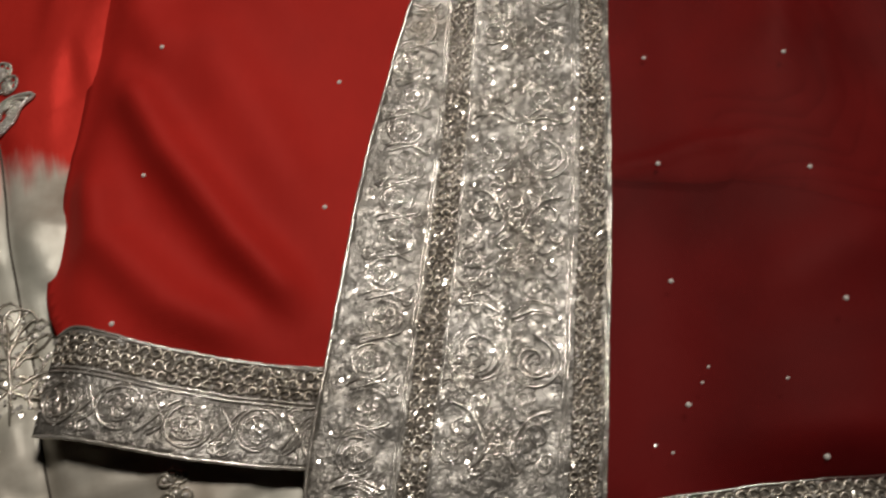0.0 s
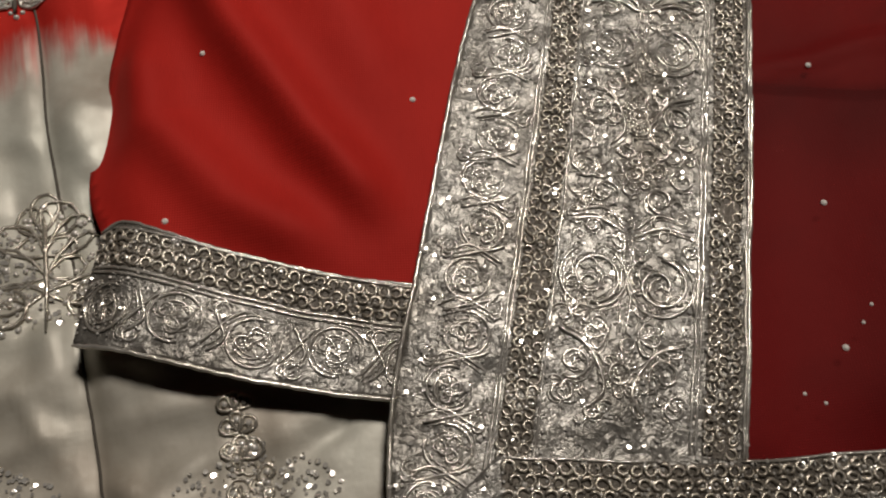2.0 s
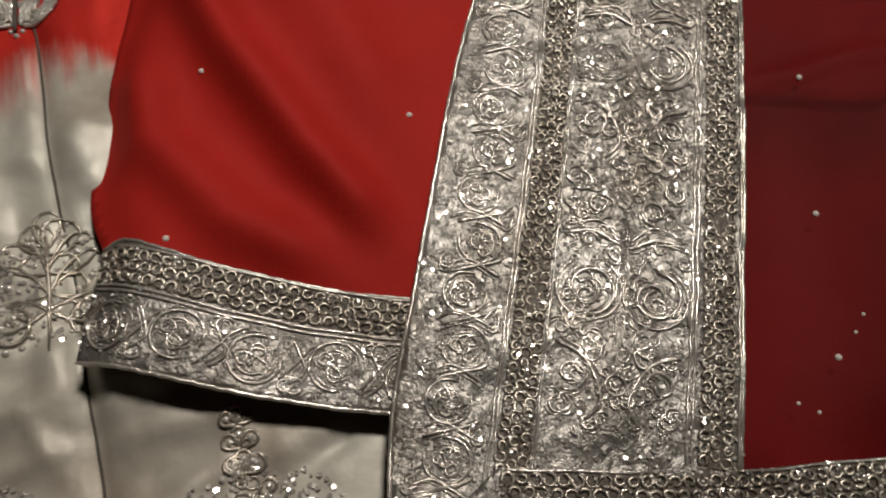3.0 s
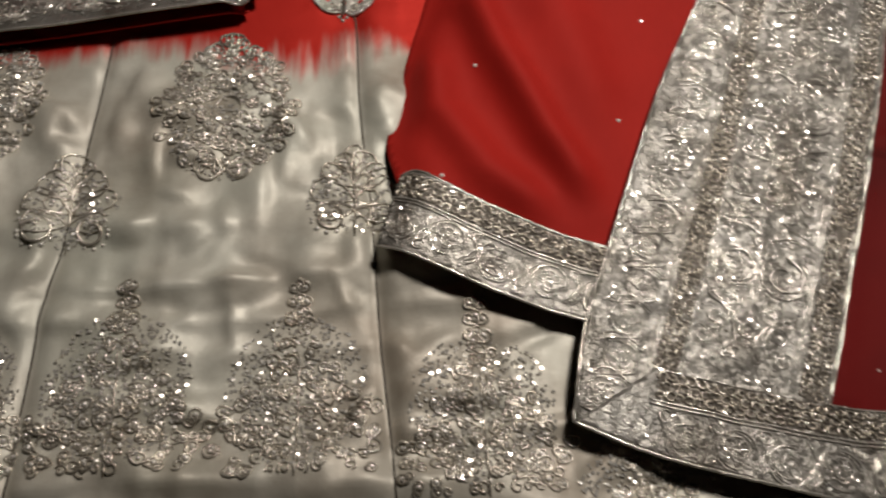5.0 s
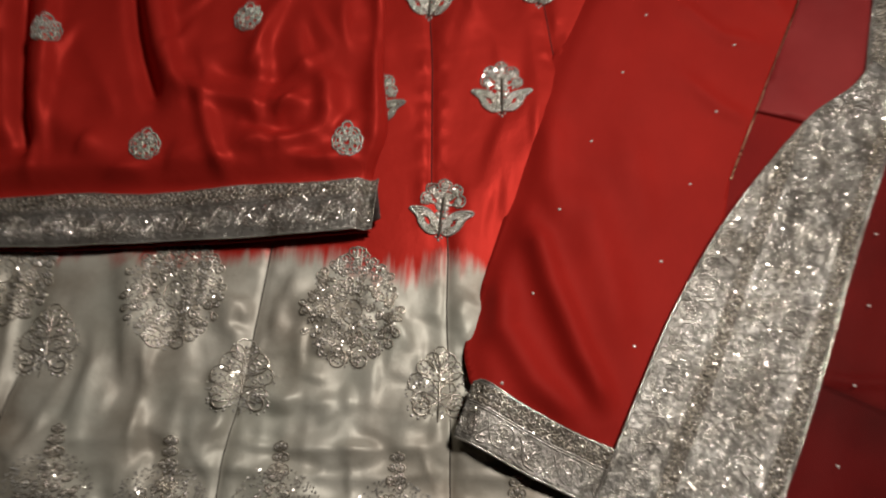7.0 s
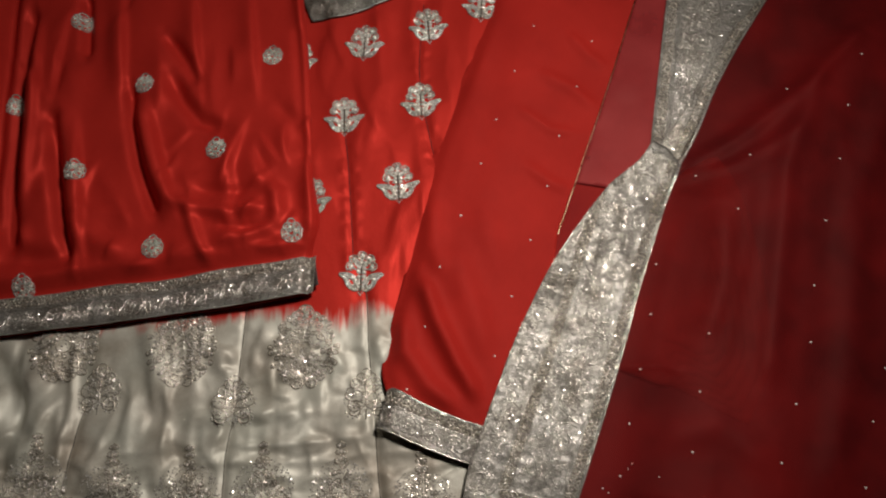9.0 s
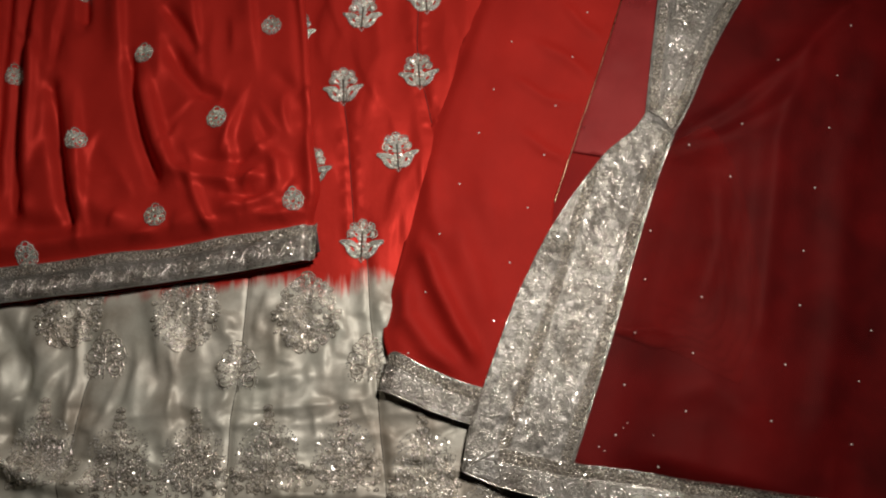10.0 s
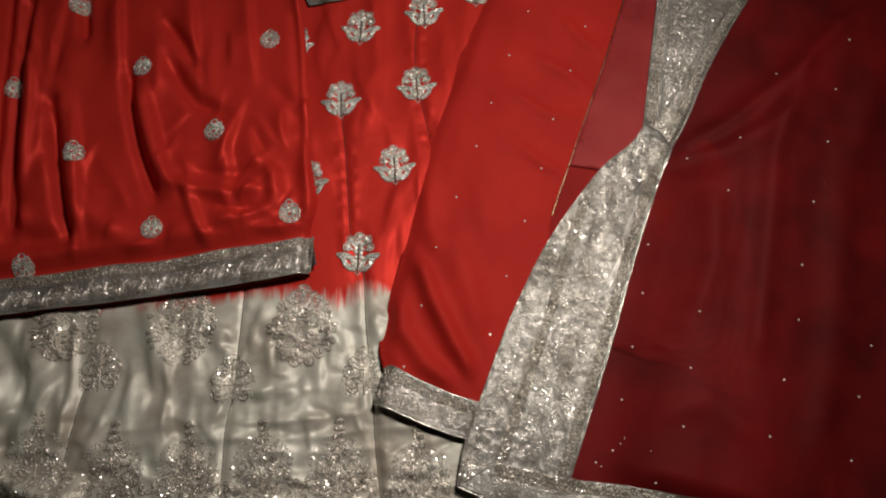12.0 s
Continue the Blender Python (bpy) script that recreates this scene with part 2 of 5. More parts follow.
def inside(x, y, poly):
    x, y = np.asarray(x, float), np.asarray(y, float)
    hit = np.zeros(x.shape, bool)
    for (ax, ay), (bx, by) in zip(poly, np.roll(poly, -1, 0)):
        cross = (ay > y) != (by > y)
        if ay != by:
            hit ^= cross & (x < (bx - ax) * (y - ay) / (by - ay) + ax)
    return hit


def edge_gap(x, y, line):
    """Distance to an open line of points, and the nearest place on it."""
    best = np.full(np.shape(x), 1e9)
    nx, ny = np.array(x, float), np.array(y, float)
    for (ax, ay), (bx, by) in zip(line[:-1], line[1:]):
        ex, ey = bx - ax, by - ay
        t = np.clip(((x - ax) * ex + (y - ay) * ey) / (ex * ex + ey * ey + 1e-15), 0, 1)
        px, py = ax + t * ex, ay + t * ey
        d = np.hypot(x - px, y - py)
        m = d < best
        best, nx, ny = np.where(m, d, best), np.where(m, px, nx), np.where(m, py, ny)
    return best, nx, ny


def sheet(poly, step, height, turn=0.0, skirt=0.0012):
    """A cloth of that outline, laid over a height, with a turned-down hem of its thickness."""
    poly = np.asarray(poly, float)
    c, s = math.cos(radians(turn)), math.sin(radians(turn))
    u, v = poly[:, 0] * c + poly[:, 1] * s, -poly[:, 0] * s + poly[:, 1] * c
    gu, gv = np.arange(u.min() - step, u.max() + 2 * step, step), np.arange(v.min() - step, v.max() + 2 * step, step)
    U, V = np.meshgrid(gu, gv, indexing="ij")
    X, Y = U * c - V * s, U * s + V * c
    mid_x, mid_y = (X[1:, 1:] + X[:-1, :-1]) / 2, (Y[1:, 1:] + Y[:-1, :-1]) / 2
    keep = inside(mid_x, mid_y, poly)
    count = np.zeros(X.shape, int)
    for a in (0, 1):
        for b in (0, 1):
            count[a:a + keep.shape[0], b:b + keep.shape[1]] += keep
    used, rim = count > 0, (count > 0) & (count < 4)
    _, nx, ny = edge_gap(X[rim], Y[rim], np.vstack([poly, poly[:1]]))
    X[rim], Y[rim] = nx, ny
    index = np.full(X.shape, -1)
    index[used] = np.arange(used.sum())
    xs, ys = X[used], Y[used]
    zs = height(xs, ys)
    soup = Soup()
    soup.verts = [tuple(p) for p in np.stack([xs, ys, zs], 1)]
    I, J = np.nonzero(keep)
    quads = np.stack([index[I, J], index[I + 1, J], index[I + 1, J + 1], index[I, J + 1]], 1)
    soup.faces = [tuple(int(k) for k in q) for q in quads]
    edges = {}
    for q in soup.faces:
        for a, b in zip(q, q[1:] + q[:1]):
            edges[(a, b)] = 1
    low = {}
    for a, b in list(edges):
        if (b, a) not in edges:
            for k in (a, b):
                if k not in low:
                    x, y, z = soup.verts[k]
                    low[k] = len(soup.verts)
                    soup.verts.append((x, y, z - skirt))
            soup.faces.append((b, a, low[a], low[b]))
    return soup


def cells(x, y, seed):
    h = np.sin(x * 127.1 + y * 311.7 + seed * 74.7) * 43758.5453
    return h - np.floor(h)


def lumps(x, y, seed=0):
    """Smooth noise from -1 to 1, with cells of size 1."""
    xi, yi = np.floor(x), np.floor(y)
    fx, fy = x - xi, y - yi
    fx, fy = fx * fx * fx * (fx * (6 * fx - 15) + 10), fy * fy * fy * (fy * (6 * fy - 15) + 10)
    a, b = cells(xi, yi, seed), cells(xi + 1, yi, seed)
    c, d = cells(xi, yi + 1, seed), cells(xi + 1, yi + 1, seed)
    return 2 * (a * (1 - fx) * (1 - fy) + b * fx * (1 - fy) + c * (1 - fx) * fy + d * fx * fy) - 1


def crease(x, y, seed=0, soft=0.012):
    """Sharp crests between rounded hollows, from -1 to 1."""
    n = lumps(x, y, seed)
    return 1 - 2.2 * np.sqrt(n * n + soft)


def step_up(x, a, b):
    t = np.clip((x - a) / (b - a), 0, 1)
    return t * t * (3 - 2 * t)


def ridge(x, y, points, width, high):
    """A fold along a line, fading at both ends."""
    line = np.asarray(points, float)
    d, px, py = edge_gap(x, y, line)
    ends = np.minimum(np.hypot(px - line[0, 0], py - line[0, 1]), np.hypot(px - line[-1, 0], py - line[-1, 1]))
    return high * np.exp(-(d / width) ** 2) * (0.25 + 0.75 * step_up(ends, 0, 2.5 * width))


def strokes(seed, n, us, vs, heading, spread, length, width, high):
    """Random short folds in cloth axes: middle, heading, half length, width and height of each."""
    rng = random.Random(seed)
    out = []
    for _ in range(n):
        h = rng.uniform(*high) * rng.choice((1, 1, -0.35))
        out.append((rng.uniform(*us), rng.uniform(*vs), radians(heading + rng.uniform(-spread, spread)), rng.uniform(*length) / 2, rng.uniform(*width), h, rng.choice((-1, 1)), rng.uniform(-6, 6)))
    return out


def folded(u, v, folds, most=0.008):
    """The height of such folds: steep on one side, gentle on the other."""
    z = np.zeros(np.shape(u))
    for cu, cv, a, half, w, h, lean, bow in folds:
        c, s = math.cos(a), math.sin(a)
        along, off = (u - cu) * c + (v - cv) * s, -(u - cu) * s + (v - cv) * c
        near = (np.abs(along) < half) & (np.abs(off) < 6 * w)
        if not near.any():
            continue
        p, q = along[near], off[near] * lean
        q = q - bow * p * p
        ww = np.where(q > 0, 0.6 * w, 1.7 * w)
        z[near] += h * np.exp(-(q / ww) ** 2) * np.cos(0.5 * math.pi * p / half) ** 1.5
    return most * np.tanh(z / most)


class Relief:
    """A height worked out once on a grid of 1.6 mm and read between its points."""

    def __init__(self, height, lo, hi, step=0.0016):
        self.lo, self.step = lo, step
        nx, ny = int((hi[0] - lo[0]) / step) + 2, int((hi[1] - lo[1]) / step) + 2
        X, Y = np.meshgrid(lo[0] + step * np.arange(nx), lo[1] + step * np.arange(ny), indexing="ij")
        z = height(X, Y)
        for _ in range(1):
            p = np.pad(z, 1, "edge")
            z = (p[:-2, 1:-1] + p[2:, 1:-1] + p[1:-1, :-2] + p[1:-1, 2:] + 2 * p[1:-1, 1:-1]) / 6
        self.z = z

    def __call__(self, x, y):
        a = np.clip((np.asarray(x, float) - self.lo[0]) / self.step, 0, self.z.shape[0] - 1.001)
        b = np.clip((np.asarray(y, float) - self.lo[1]) / self.step, 0, self.z.shape[1] - 1.001)
        i, j = a.astype(int), b.astype(int)
        f, g = a - i, b - j
        z = self.z
        return z[i, j] * (1 - f) * (1 - g) + z[i + 1, j] * f * (1 - g) + z[i, j + 1] * (1 - f) * g + z[i + 1, j + 1] * f * g


# ---- the lie of the cloths ----
CT, ST = math.cos(radians(LEHENGA_TURN)), math.sin(radians(LEHENGA_TURN))


def lehenga_axes(x, y):
    return x * CT + y * ST, -x * ST + y * CT


LEHENGA_FOLDS = strokes(1, 40, (-0.52, -0.27), (-0.01, 0.10), 90, 22, (0.05, 0.10), (0.006, 0.011), (0.0036, 0.0072))
LEHENGA_FOLDS += strokes(2, 36, (-0.27, -0.06), (-0.01, 0.10), 90, 28, (0.02, 0.05), (0.004, 0.0075), (0.0022, 0.0048))
LEHENGA_FOLDS += strokes(3, 54, (-0.27, -0.06), (-0.03, 0.09), 0, 24, (0.02, 0.045), (0.0036, 0.0065), (0.0018, 0.0040))
LEHENGA_FOLDS += strokes(4, 120, (-0.60, 0.10), (-0.14, 0.00), 0, 34, (0.025, 0.07), (0.0042, 0.0078), (0.0022, 0.0048))
LEHENGA_FOLDS += strokes(5, 40, (-0.75, -0.50), (-0.05, 0.15), 60, 60, (0.03, 0.08), (0.005, 0.010), (0.002, 0.005))
LEHENGA_FOLDS += strokes(6, 40, (-0.17, 0.03), (0.13, 0.46), 90, 20, (0.05, 0.13), (0.005, 0.010), (0.0012, 0.0028))
LEHENGA_FOLDS += strokes(10, 70, (-0.50, -0.06), (-0.03, 0.10), 80, 50, (0.018, 0.05), (0.0022, 0.0042), (0.0014, 0.0034))
LEHENGA_FOLDS += strokes(12, 80, (-0.58, 0.08), (-0.14, 0.02), 5, 40, (0.018, 0.05), (0.0022, 0.0042), (0.0014, 0.0034))


SEAMS = [
    [(-0.148, 0.098), (-0.142, 0.089), (-0.124, 0.039), (-0.104, -0.008), (-0.083, -0.064), (-0.059, -0.122), (-0.03, -0.20)],
    [(-0.253, 0.047), (-0.238, -0.012), (-0.228, -0.05), (-0.222, -0.09), (-0.203, -0.155), (-0.18, -0.24)],
    [(-0.365, -0.072), (-0.365, -0.100), (-0.356, -0.158), (-0.34, -0.24)],
    [(-0.166, 0.125), (-0.170, 0.131), (-0.203, 0.218), (-0.218, 0.253), (-0.227, 0.276)],
    [(-0.121, 0.257), (-0.143, 0.300), (-0.153, 0.322), (-0.167, 0.360), (-0.185, 0.44)],
]


def lehenga_form(x, y):
    u, v = lehenga_axes(np.asarray(x, float), np.asarray(y, float))
    z = 0.0070 + 0.0016 * lumps(u / 0.05, v / 0.07, 3)
    left = step_up(-u, 0.20, 0.33)
    gathers = step_up(v, -0.04, 0.01) * step_up(-v, -0.110, -0.07)
    bend = 0.45 * lumps(u / 0.05, v / 0.035, 9)
    z = z + gathers * (0.0016 + 0.0022 * left) * lumps(u / 0.024 + bend, v / 0.060, 5) + gathers * (0.0012 + 0.0020 * left) * crease(u / 0.019 + 0.4 * bend, v / 0.150, 10, 0.012)
    crush = step_up(-v, -0.05, 0.01)
    z = z + crush * (0.0022 * lumps(u / 0.036 + bend, v / 0.021 + bend, 11) + 0.0017 * crease(u / 0.085, v / 0.0165 + 0.5 * bend, 13, 0.012) + 0.0009 * crease(u / 0.014, v / 0.055, 14, 0.02))
    z = z + step_up(v, 0.11, 0.15) * 0.0014 * crease(u / 0.034 + 0.4 * bend, v / 0.20, 21, 0.015)
    z = z + folded(u, v, LEHENGA_FOLDS)
    for line in SEAMS:
        gap, _, _ = edge_gap(x, y, np.asarray(line))
        near = np.exp(-(gap / 0.0065) ** 2)
        z = z * (1 - 0.75 * near) + 0.75 * near * 0.0065 - 0.0018 * np.exp(-(gap / 0.0020) ** 2)
        z = z + 0.0011 * np.exp(-((gap - 0.006) / 0.004) ** 2) * lumps(u / 0.03, v / 0.0075, 17)
    z = z + ridge(x, y, [(-0.45, -0.165), (-0.40, -0.186), (-0.36, -0.190), (-0.32, -0.180)], 0.010, 0.013)
    z = z + ridge(x, y, [(-0.17, -0.150), (-0.13, -0.138), (-0.05, -0.118), (0.05, -0.105)], 0.009, 0.006)
    z = z - ridge(x, y, [(-0.49, -0.055), (-0.44, -0.09), (-0.412, -0.125), (-0.43, -0.19)], 0.011, 0.008)
    z = z + ridge(x, y, [(-0.27, -0.075), (-0.19, -0.038), (-0.11, -0.022)], 0.007, 0.0028)
    z = z + ridge(x, y, [(-0.19, 0.24), (-0.20, 0.33), (-0.235, 0.42)], 0.010, 0.003)
    covered = np.maximum(np.maximum(step_up(x, -0.06, 0.02) * step_up(y, -0.075, -0.03), step_up(x, -0.120, -0.092) * step_up(y, -0.022, 0.004)), step_up(v, 0.10, 0.13) * step_up(-u, 0.24, 0.30))
    z = np.maximum(z, 0.0005)
    return z * (1 - covered) + np.clip(z - 0.004, -0.002, 0.0040) * covered


lehenga_height = Relief(lehenga_form, (-0.90, -0.40), (0.45, 0.72))

KURTA_RIGHT = [(-0.197, 0.079), (-0.208, 0.117), (-0.210, 0.150), (-0.233, 0.199), (-0.269, 0.294), (-0.312, 0.397), (-0.36, 0.50), (-0.40, 0.62)]
KURTA_HEM_TOP = [(-0.5005, -0.013), (-0.441, 0.011), (-0.388, 0.035), (-0.337, 0.054), (-0.284, 0.080), (-0.240, 0.098), (-0.203, 0.116)]
KURTA_HEM_BOTTOM = [(-0.478, -0.046), (-0.423, -0.023), (-0.375, -0.004), (-0.322, 0.019), (-0.26, 0.045), (-0.192, 0.077)]
KURTA_LEFT = [(-0.478, -0.046), (-0.5005, -0.013), (-0.545, 0.045), (-0.60, 0.16), (-0.666, 0.30), (-0.73, 0.44), (-0.80, 0.60)]
kurta_right_line = spline(KURTA_RIGHT)
hem_bottom_line = spline(KURTA_HEM_BOTTOM)


KURTA_FOLDS = strokes(7, 12, (-0.58, -0.30), (0.22, 0.55), 90, 10, (0.12, 0.24), (0.007, 0.013), (0.004, 0.009))
KURTA_FOLDS += strokes(8, 10, (-0.32, -0.14), (0.20, 0.45), 92, 14, (0.05, 0.12), (0.005, 0.010), (0.002, 0.005))
KURTA_FOLDS += strokes(9, 14, (-0.30, -0.12), (0.17, 0.24), 40, 80, (0.03, 0.06), (0.0038, 0.0070), (0.003, 0.006))

KURTA_FOLDS += strokes(13, 34, (-0.44, -0.13), (0.165, 0.34), 50, 70, (0.025, 0.07), (0.0030, 0.0060), (0.0018, 0.0048))
# long pleats: middle, heading, half length, width, height, lean, bow
KURTA_PLEATS = [
    (-0.488, 0.42, 1.57, 0.17, 0.0090, 0.012, -1, 0.3), (-0.436, 0.40, 1.57, 0.16, 0.0100, 0.014, -1, -0.4), (-0.384, 0.28, 1.66, 0.10, 0.0085, 0.012, -1, 0.0),
    (-0.302, 0.31, 1.80, 0.09, 0.0080, 0.010, -1, 0.5), (-0.345, 0.46, 1.60, 0.09, 0.0080, 0.010, -1, 0.0), (-0.262, 0.44, 1.62, 0.10, 0.0080, 0.008, -1, 0.0),
    (-0.225, 0.30, 1.35, 0.06, 0.0080, 0.007, -1, 2.0), (-0.200, 0.44, 1.60, 0.09, 0.0070, 0.006, -1, 0.0),
]


def kurta_form(x, y):
    x, y = np.asarray(x, float), np.asarray(y, float)
    a = radians(22)
    u, v = x * math.cos(a) + y * math.sin(a), -x * math.sin(a) + y * math.cos(a)
    warp = 0.5 * lumps(u / 0.09, v / 0.08, 33)
    left = step_up(-u, 0.22, 0.40)
    z = 0.0215 + 0.0016 * crease(u / 0.055 + warp, v / 0.13 + warp, 35, 0.02) + (0.0016 + 0.0018 * left) * lumps(u / 0.045 + warp, v / 0.20 + 0.3 * warp, 32)
    low = step_up(-v, -0.36, -0.22)
    twist = 0.6 * lumps(u / 0.05, v / 0.05, 37)
    z = z + low * 0.0012 * lumps(u / 0.040 + twist, v / 0.024 + twist, 34) + folded(u, v, KURTA_FOLDS, 0.015)
    for line, w, h in (
        ([(-0.212, 0.130), (-0.246, 0.225), (-0.285, 0.325), (-0.335, 0.44)], 0.007, 0.0060),
        ([(-0.241, 0.200), (-0.269, 0.277), (-0.310, 0.370)], 0.007, -0.0055),
        ([(-0.284, 0.182), (-0.262, 0.166), (-0.252, 0.147), (-0.252, 0.128)], 0.0085, 0.0090),
        ([(-0.368, 0.132), (-0.340, 0.130), (-0.302, 0.133), (-0.262, 0.150)], 0.0070, 0.0070),
        ([(-0.350, 0.150), (-0.310, 0.154), (-0.275, 0.172)], 0.007, -0.0050),
        ([(-0.348, 0.134), (-0.325, 0.104), (-0.297, 0.074)], 0.006, 0.0060),
        ([(-0.301, 0.098), (-0.271, 0.116), (-0.250, 0.134)], 0.0055, 0.0045),
        ([(-0.310, 0.118), (-0.284, 0.120), (-0.262, 0.132)], 0.005, -0.0045),
        ([(-0.462, 0.250), (-0.440, 0.205), (-0.415, 0.165), (-0.372, 0.110)], 0.0065, -0.0115),
        ([(-0.444, 0.232), (-0.420, 0.192), (-0.390, 0.150), (-0.355, 0.125)], 0.010, 0.0060),
        ([(-0.425, 0.272), (-0.396, 0.243), (-0.370, 0.226), (-0.335, 0.222)], 0.0085, -0.0095),
        ([(-0.303, 0.270), (-0.272, 0.250), (-0.252, 0.215)], 0.009, -0.0045),
        ([(-0.450, 0.320), (-0.410, 0.290), (-0.385, 0.262)], 0.007, -0.0085),
        ([(-0.560, 0.350), (-0.535, 0.296), (-0.522, 0.266)], 0.006, -0.0110),
        ([(-0.610, 0.320), (-0.568, 0.191), (-0.526, 0.086), (-0.50, 0.03)], 0.010, -0.0170),
        ([(-0.650, 0.360), (-0.600, 0.225), (-0.553, 0.095), (-0.525, 0.04)], 0.008, -0.0130),
        ([(-0.530, 0.200), (-0.505, 0.152), (-0.470, 0.090), (-0.438, 0.042)], 0.007, -0.0140),
        ([(-0.505, 0.030), (-0.470, 0.038), (-0.430, 0.052)], 0.012, -0.0100),
        ([(-0.455, 0.090), (-0.420, 0.072), (-0.370, 0.062)], 0.012, 0.0055),
    ):
        z = z + ridge(x, y, line, w, h)
    z = z + folded(u, v, KURTA_PLEATS, 0.016)
    z = np.maximum(z, 0.0055)
    hem, _, _ = edge_gap(x, y, hem_bottom_line)
    hold = step_up(-hem, -0.060, -0.040)
    lift = 0.0080 + 0.0070 * step_up(x, -0.36, -0.20)
    z = z * (1 - hold) + lift * hold
    side, _, _ = edge_gap(x, y, kurta_right_line)
    return z - 0.006 * step_up(-side, -0.006, 0.0)


kurta_height = Relief(kurta_form, (-0.85, -0.10), (-0.15, 0.68))


def hem_height(x, y):
    x, y = np.asarray(x, float), np.asarray(y, float)
    side, _, _ = edge_gap(x, y, kurta_right_line)
    gap, _, _ = edge_gap(x, y, hem_bottom_line)
    base = 0.0170 - 0.17 * np.clip(gap, 0, 0.04) + 0.0070 * step_up(x, -0.36, -0.20) + 0.0008 * lumps(x / 0.03, y / 0.03, 41)
    return base - 0.0075 * step_up(-side, -0.011, 0.0) ** 1.5


PANEL_LEFT = [(-0.096, 0.005), (-0.107, 0.026), (-0.111, 0.065), (-0.1135, 0.12), (-0.120, 0.20), (-0.122, 0.265), (-0.117, 0.35), (-0.113, 0.43), (-0.110, 0.62)]
GOLD_LINE = [(0.052, 0.62), (0.044, 0.47), (0.039, 0.387), (0.0305, 0.28), (0.024, 0.20)]
CUFF_TOP = [(-0.094, 0.005), (-0.087, 0.008), (-0.064, 0.003), (-0.042, 0.000), (-0.019, -0.002), (0.004, -0.003), (0.035, -0.004)]
CUFF_BOTTOM = [(-0.094, -0.030), (-0.076, -0.0315), (-0.049, -0.035), (-0.024, -0.037), (-0.002, -0.0375), (0.035, -0.039)]
panel_left_line = spline(PANEL_LEFT)


def panel_height(x, y):
    x, y = np.asarray(x, float), np.asarray(y, float)
    z = 0.0118 + 0.0008 * lumps(x / 0.04, y / 0.09, 51)
    for line, w, h in (
        ([(-0.104, 0.085), (-0.088, 0.045), (-0.058, 0.020), (-0.020, 0.004)], 0.010, 0.0090),
        ([(-0.097, 0.125), (-0.068, 0.082), (-0.037, 0.046), (-0.004, 0.015)], 0.009, 0.0115),
        ([(-0.082, 0.170), (-0.052, 0.124), (-0.023, 0.082), (0.000, 0.050)], 0.015, 0.0060),
        ([(-0.108, 0.21), (-0.092, 0.155), (-0.072, 0.118)], 0.011, 0.0065),
        ([(-0.060, 0.22), (-0.035, 0.17), (-0.01, 0.13)], 0.014, 0.0035),
        ([(-0.04, 0.38), (0.00, 0.370), (0.035, 0.350)], 0.008, 0.0042),
        ([(-0.03, 0.27), (0.005, 0.255), (0.03, 0.250)], 0.007, 0.0036),
        ([(-0.05, 0.33), (-0.01, 0.315), (0.02, 0.318)], 0.006, 0.0030),
        ([(-0.02, 0.44), (0.01, 0.415), (0.035, 0.405)], 0.007, 0.0040),
        ([(-0.105, 0.42), (-0.09, 0.30), (-0.085, 0.20)], 0.014, 0.0020),
    ):
        z = z + ridge(x, y, line, w, h) * np.maximum(step_up(-x, -0.02, 0.03), step_up(y, 0.20, 0.26))
    z = z + 0.0062 * np.exp(-((x + 0.092) / 0.035) ** 2 - ((y - 0.002) / 0.030) ** 2)
    z = z + 0.0045 * np.exp(-((x + 0.055) / 0.032) ** 2) * step_up(y, 0.02, 0.08)
    side, _, _ = edge_gap(x, y, panel_left_line)
    return z - 0.0062 * step_up(-side, -0.022, 0.0) ** 1.7


def cuff_height(x, y):
    x, y = np.asarray(x, float), np.asarray(y, float)
    return 0.0152 + 0.0080 * step_up(-x, 0.005, 0.09) - 0.0035 * step_up(-x, 0.078, 0.094) ** 2 + 0.0005 * lumps(x / 0.02, y / 0.02, 53)


BORDER_LEFT = [(0.000, -0.0805), (-0.003, -0.040), (0.0005, 0.000), (0.004, 0.036), (0.0085, 0.079), (0.014, 0.112), (0.0245, 0.160), (0.041, 0.209), (0.063, 0.262), (0.085, 0.295), (0.096, 0.323)]
BORDER_RIGHT = [(0.092, -0.084), (0.096, -0.048), (0.101, 0.004), (0.106, 0.058), (0.1095, 0.108), (0.1125, 0.164), (0.117, 0.216), (0.122, 0.264), (0.128, 0.304)]
UPPER_LEFT = [(0.096, 0.318), (0.089, 0.400), (0.081, 0.495), (0.072, 0.62)]
UPPER_RIGHT = [(0.128, 0.304), (0.139, 0.349), (0.148, 0.402), (0.162, 0.458), (0.178, 0.510), (0.212, 0.62)]
UPPER_FOLD = [(0.101, 0.318), (0.121, 0.370), (0.138, 0.437), (0.157, 0.487), (0.173, 0.520), (0.204, 0.62)]
FOOT_TOP = [(0.088, -0.049), (0.118, -0.044), (0.155, -0.039), (0.196, -0.0355), (0.231, -0.0305), (0.282, -0.0245), (0.34, -0.015), (0.41, -0.003)]
FOOT_BOTTOM = [(0.000, -0.0805), (0.033, -0.0845), (0.075, -0.084), (0.122, -0.0815), (0.20, -0.075), (0.30, -0.062), (0.36, -0.053), (0.41, -0.045)]
border_right_line = spline(BORDER_RIGHT)


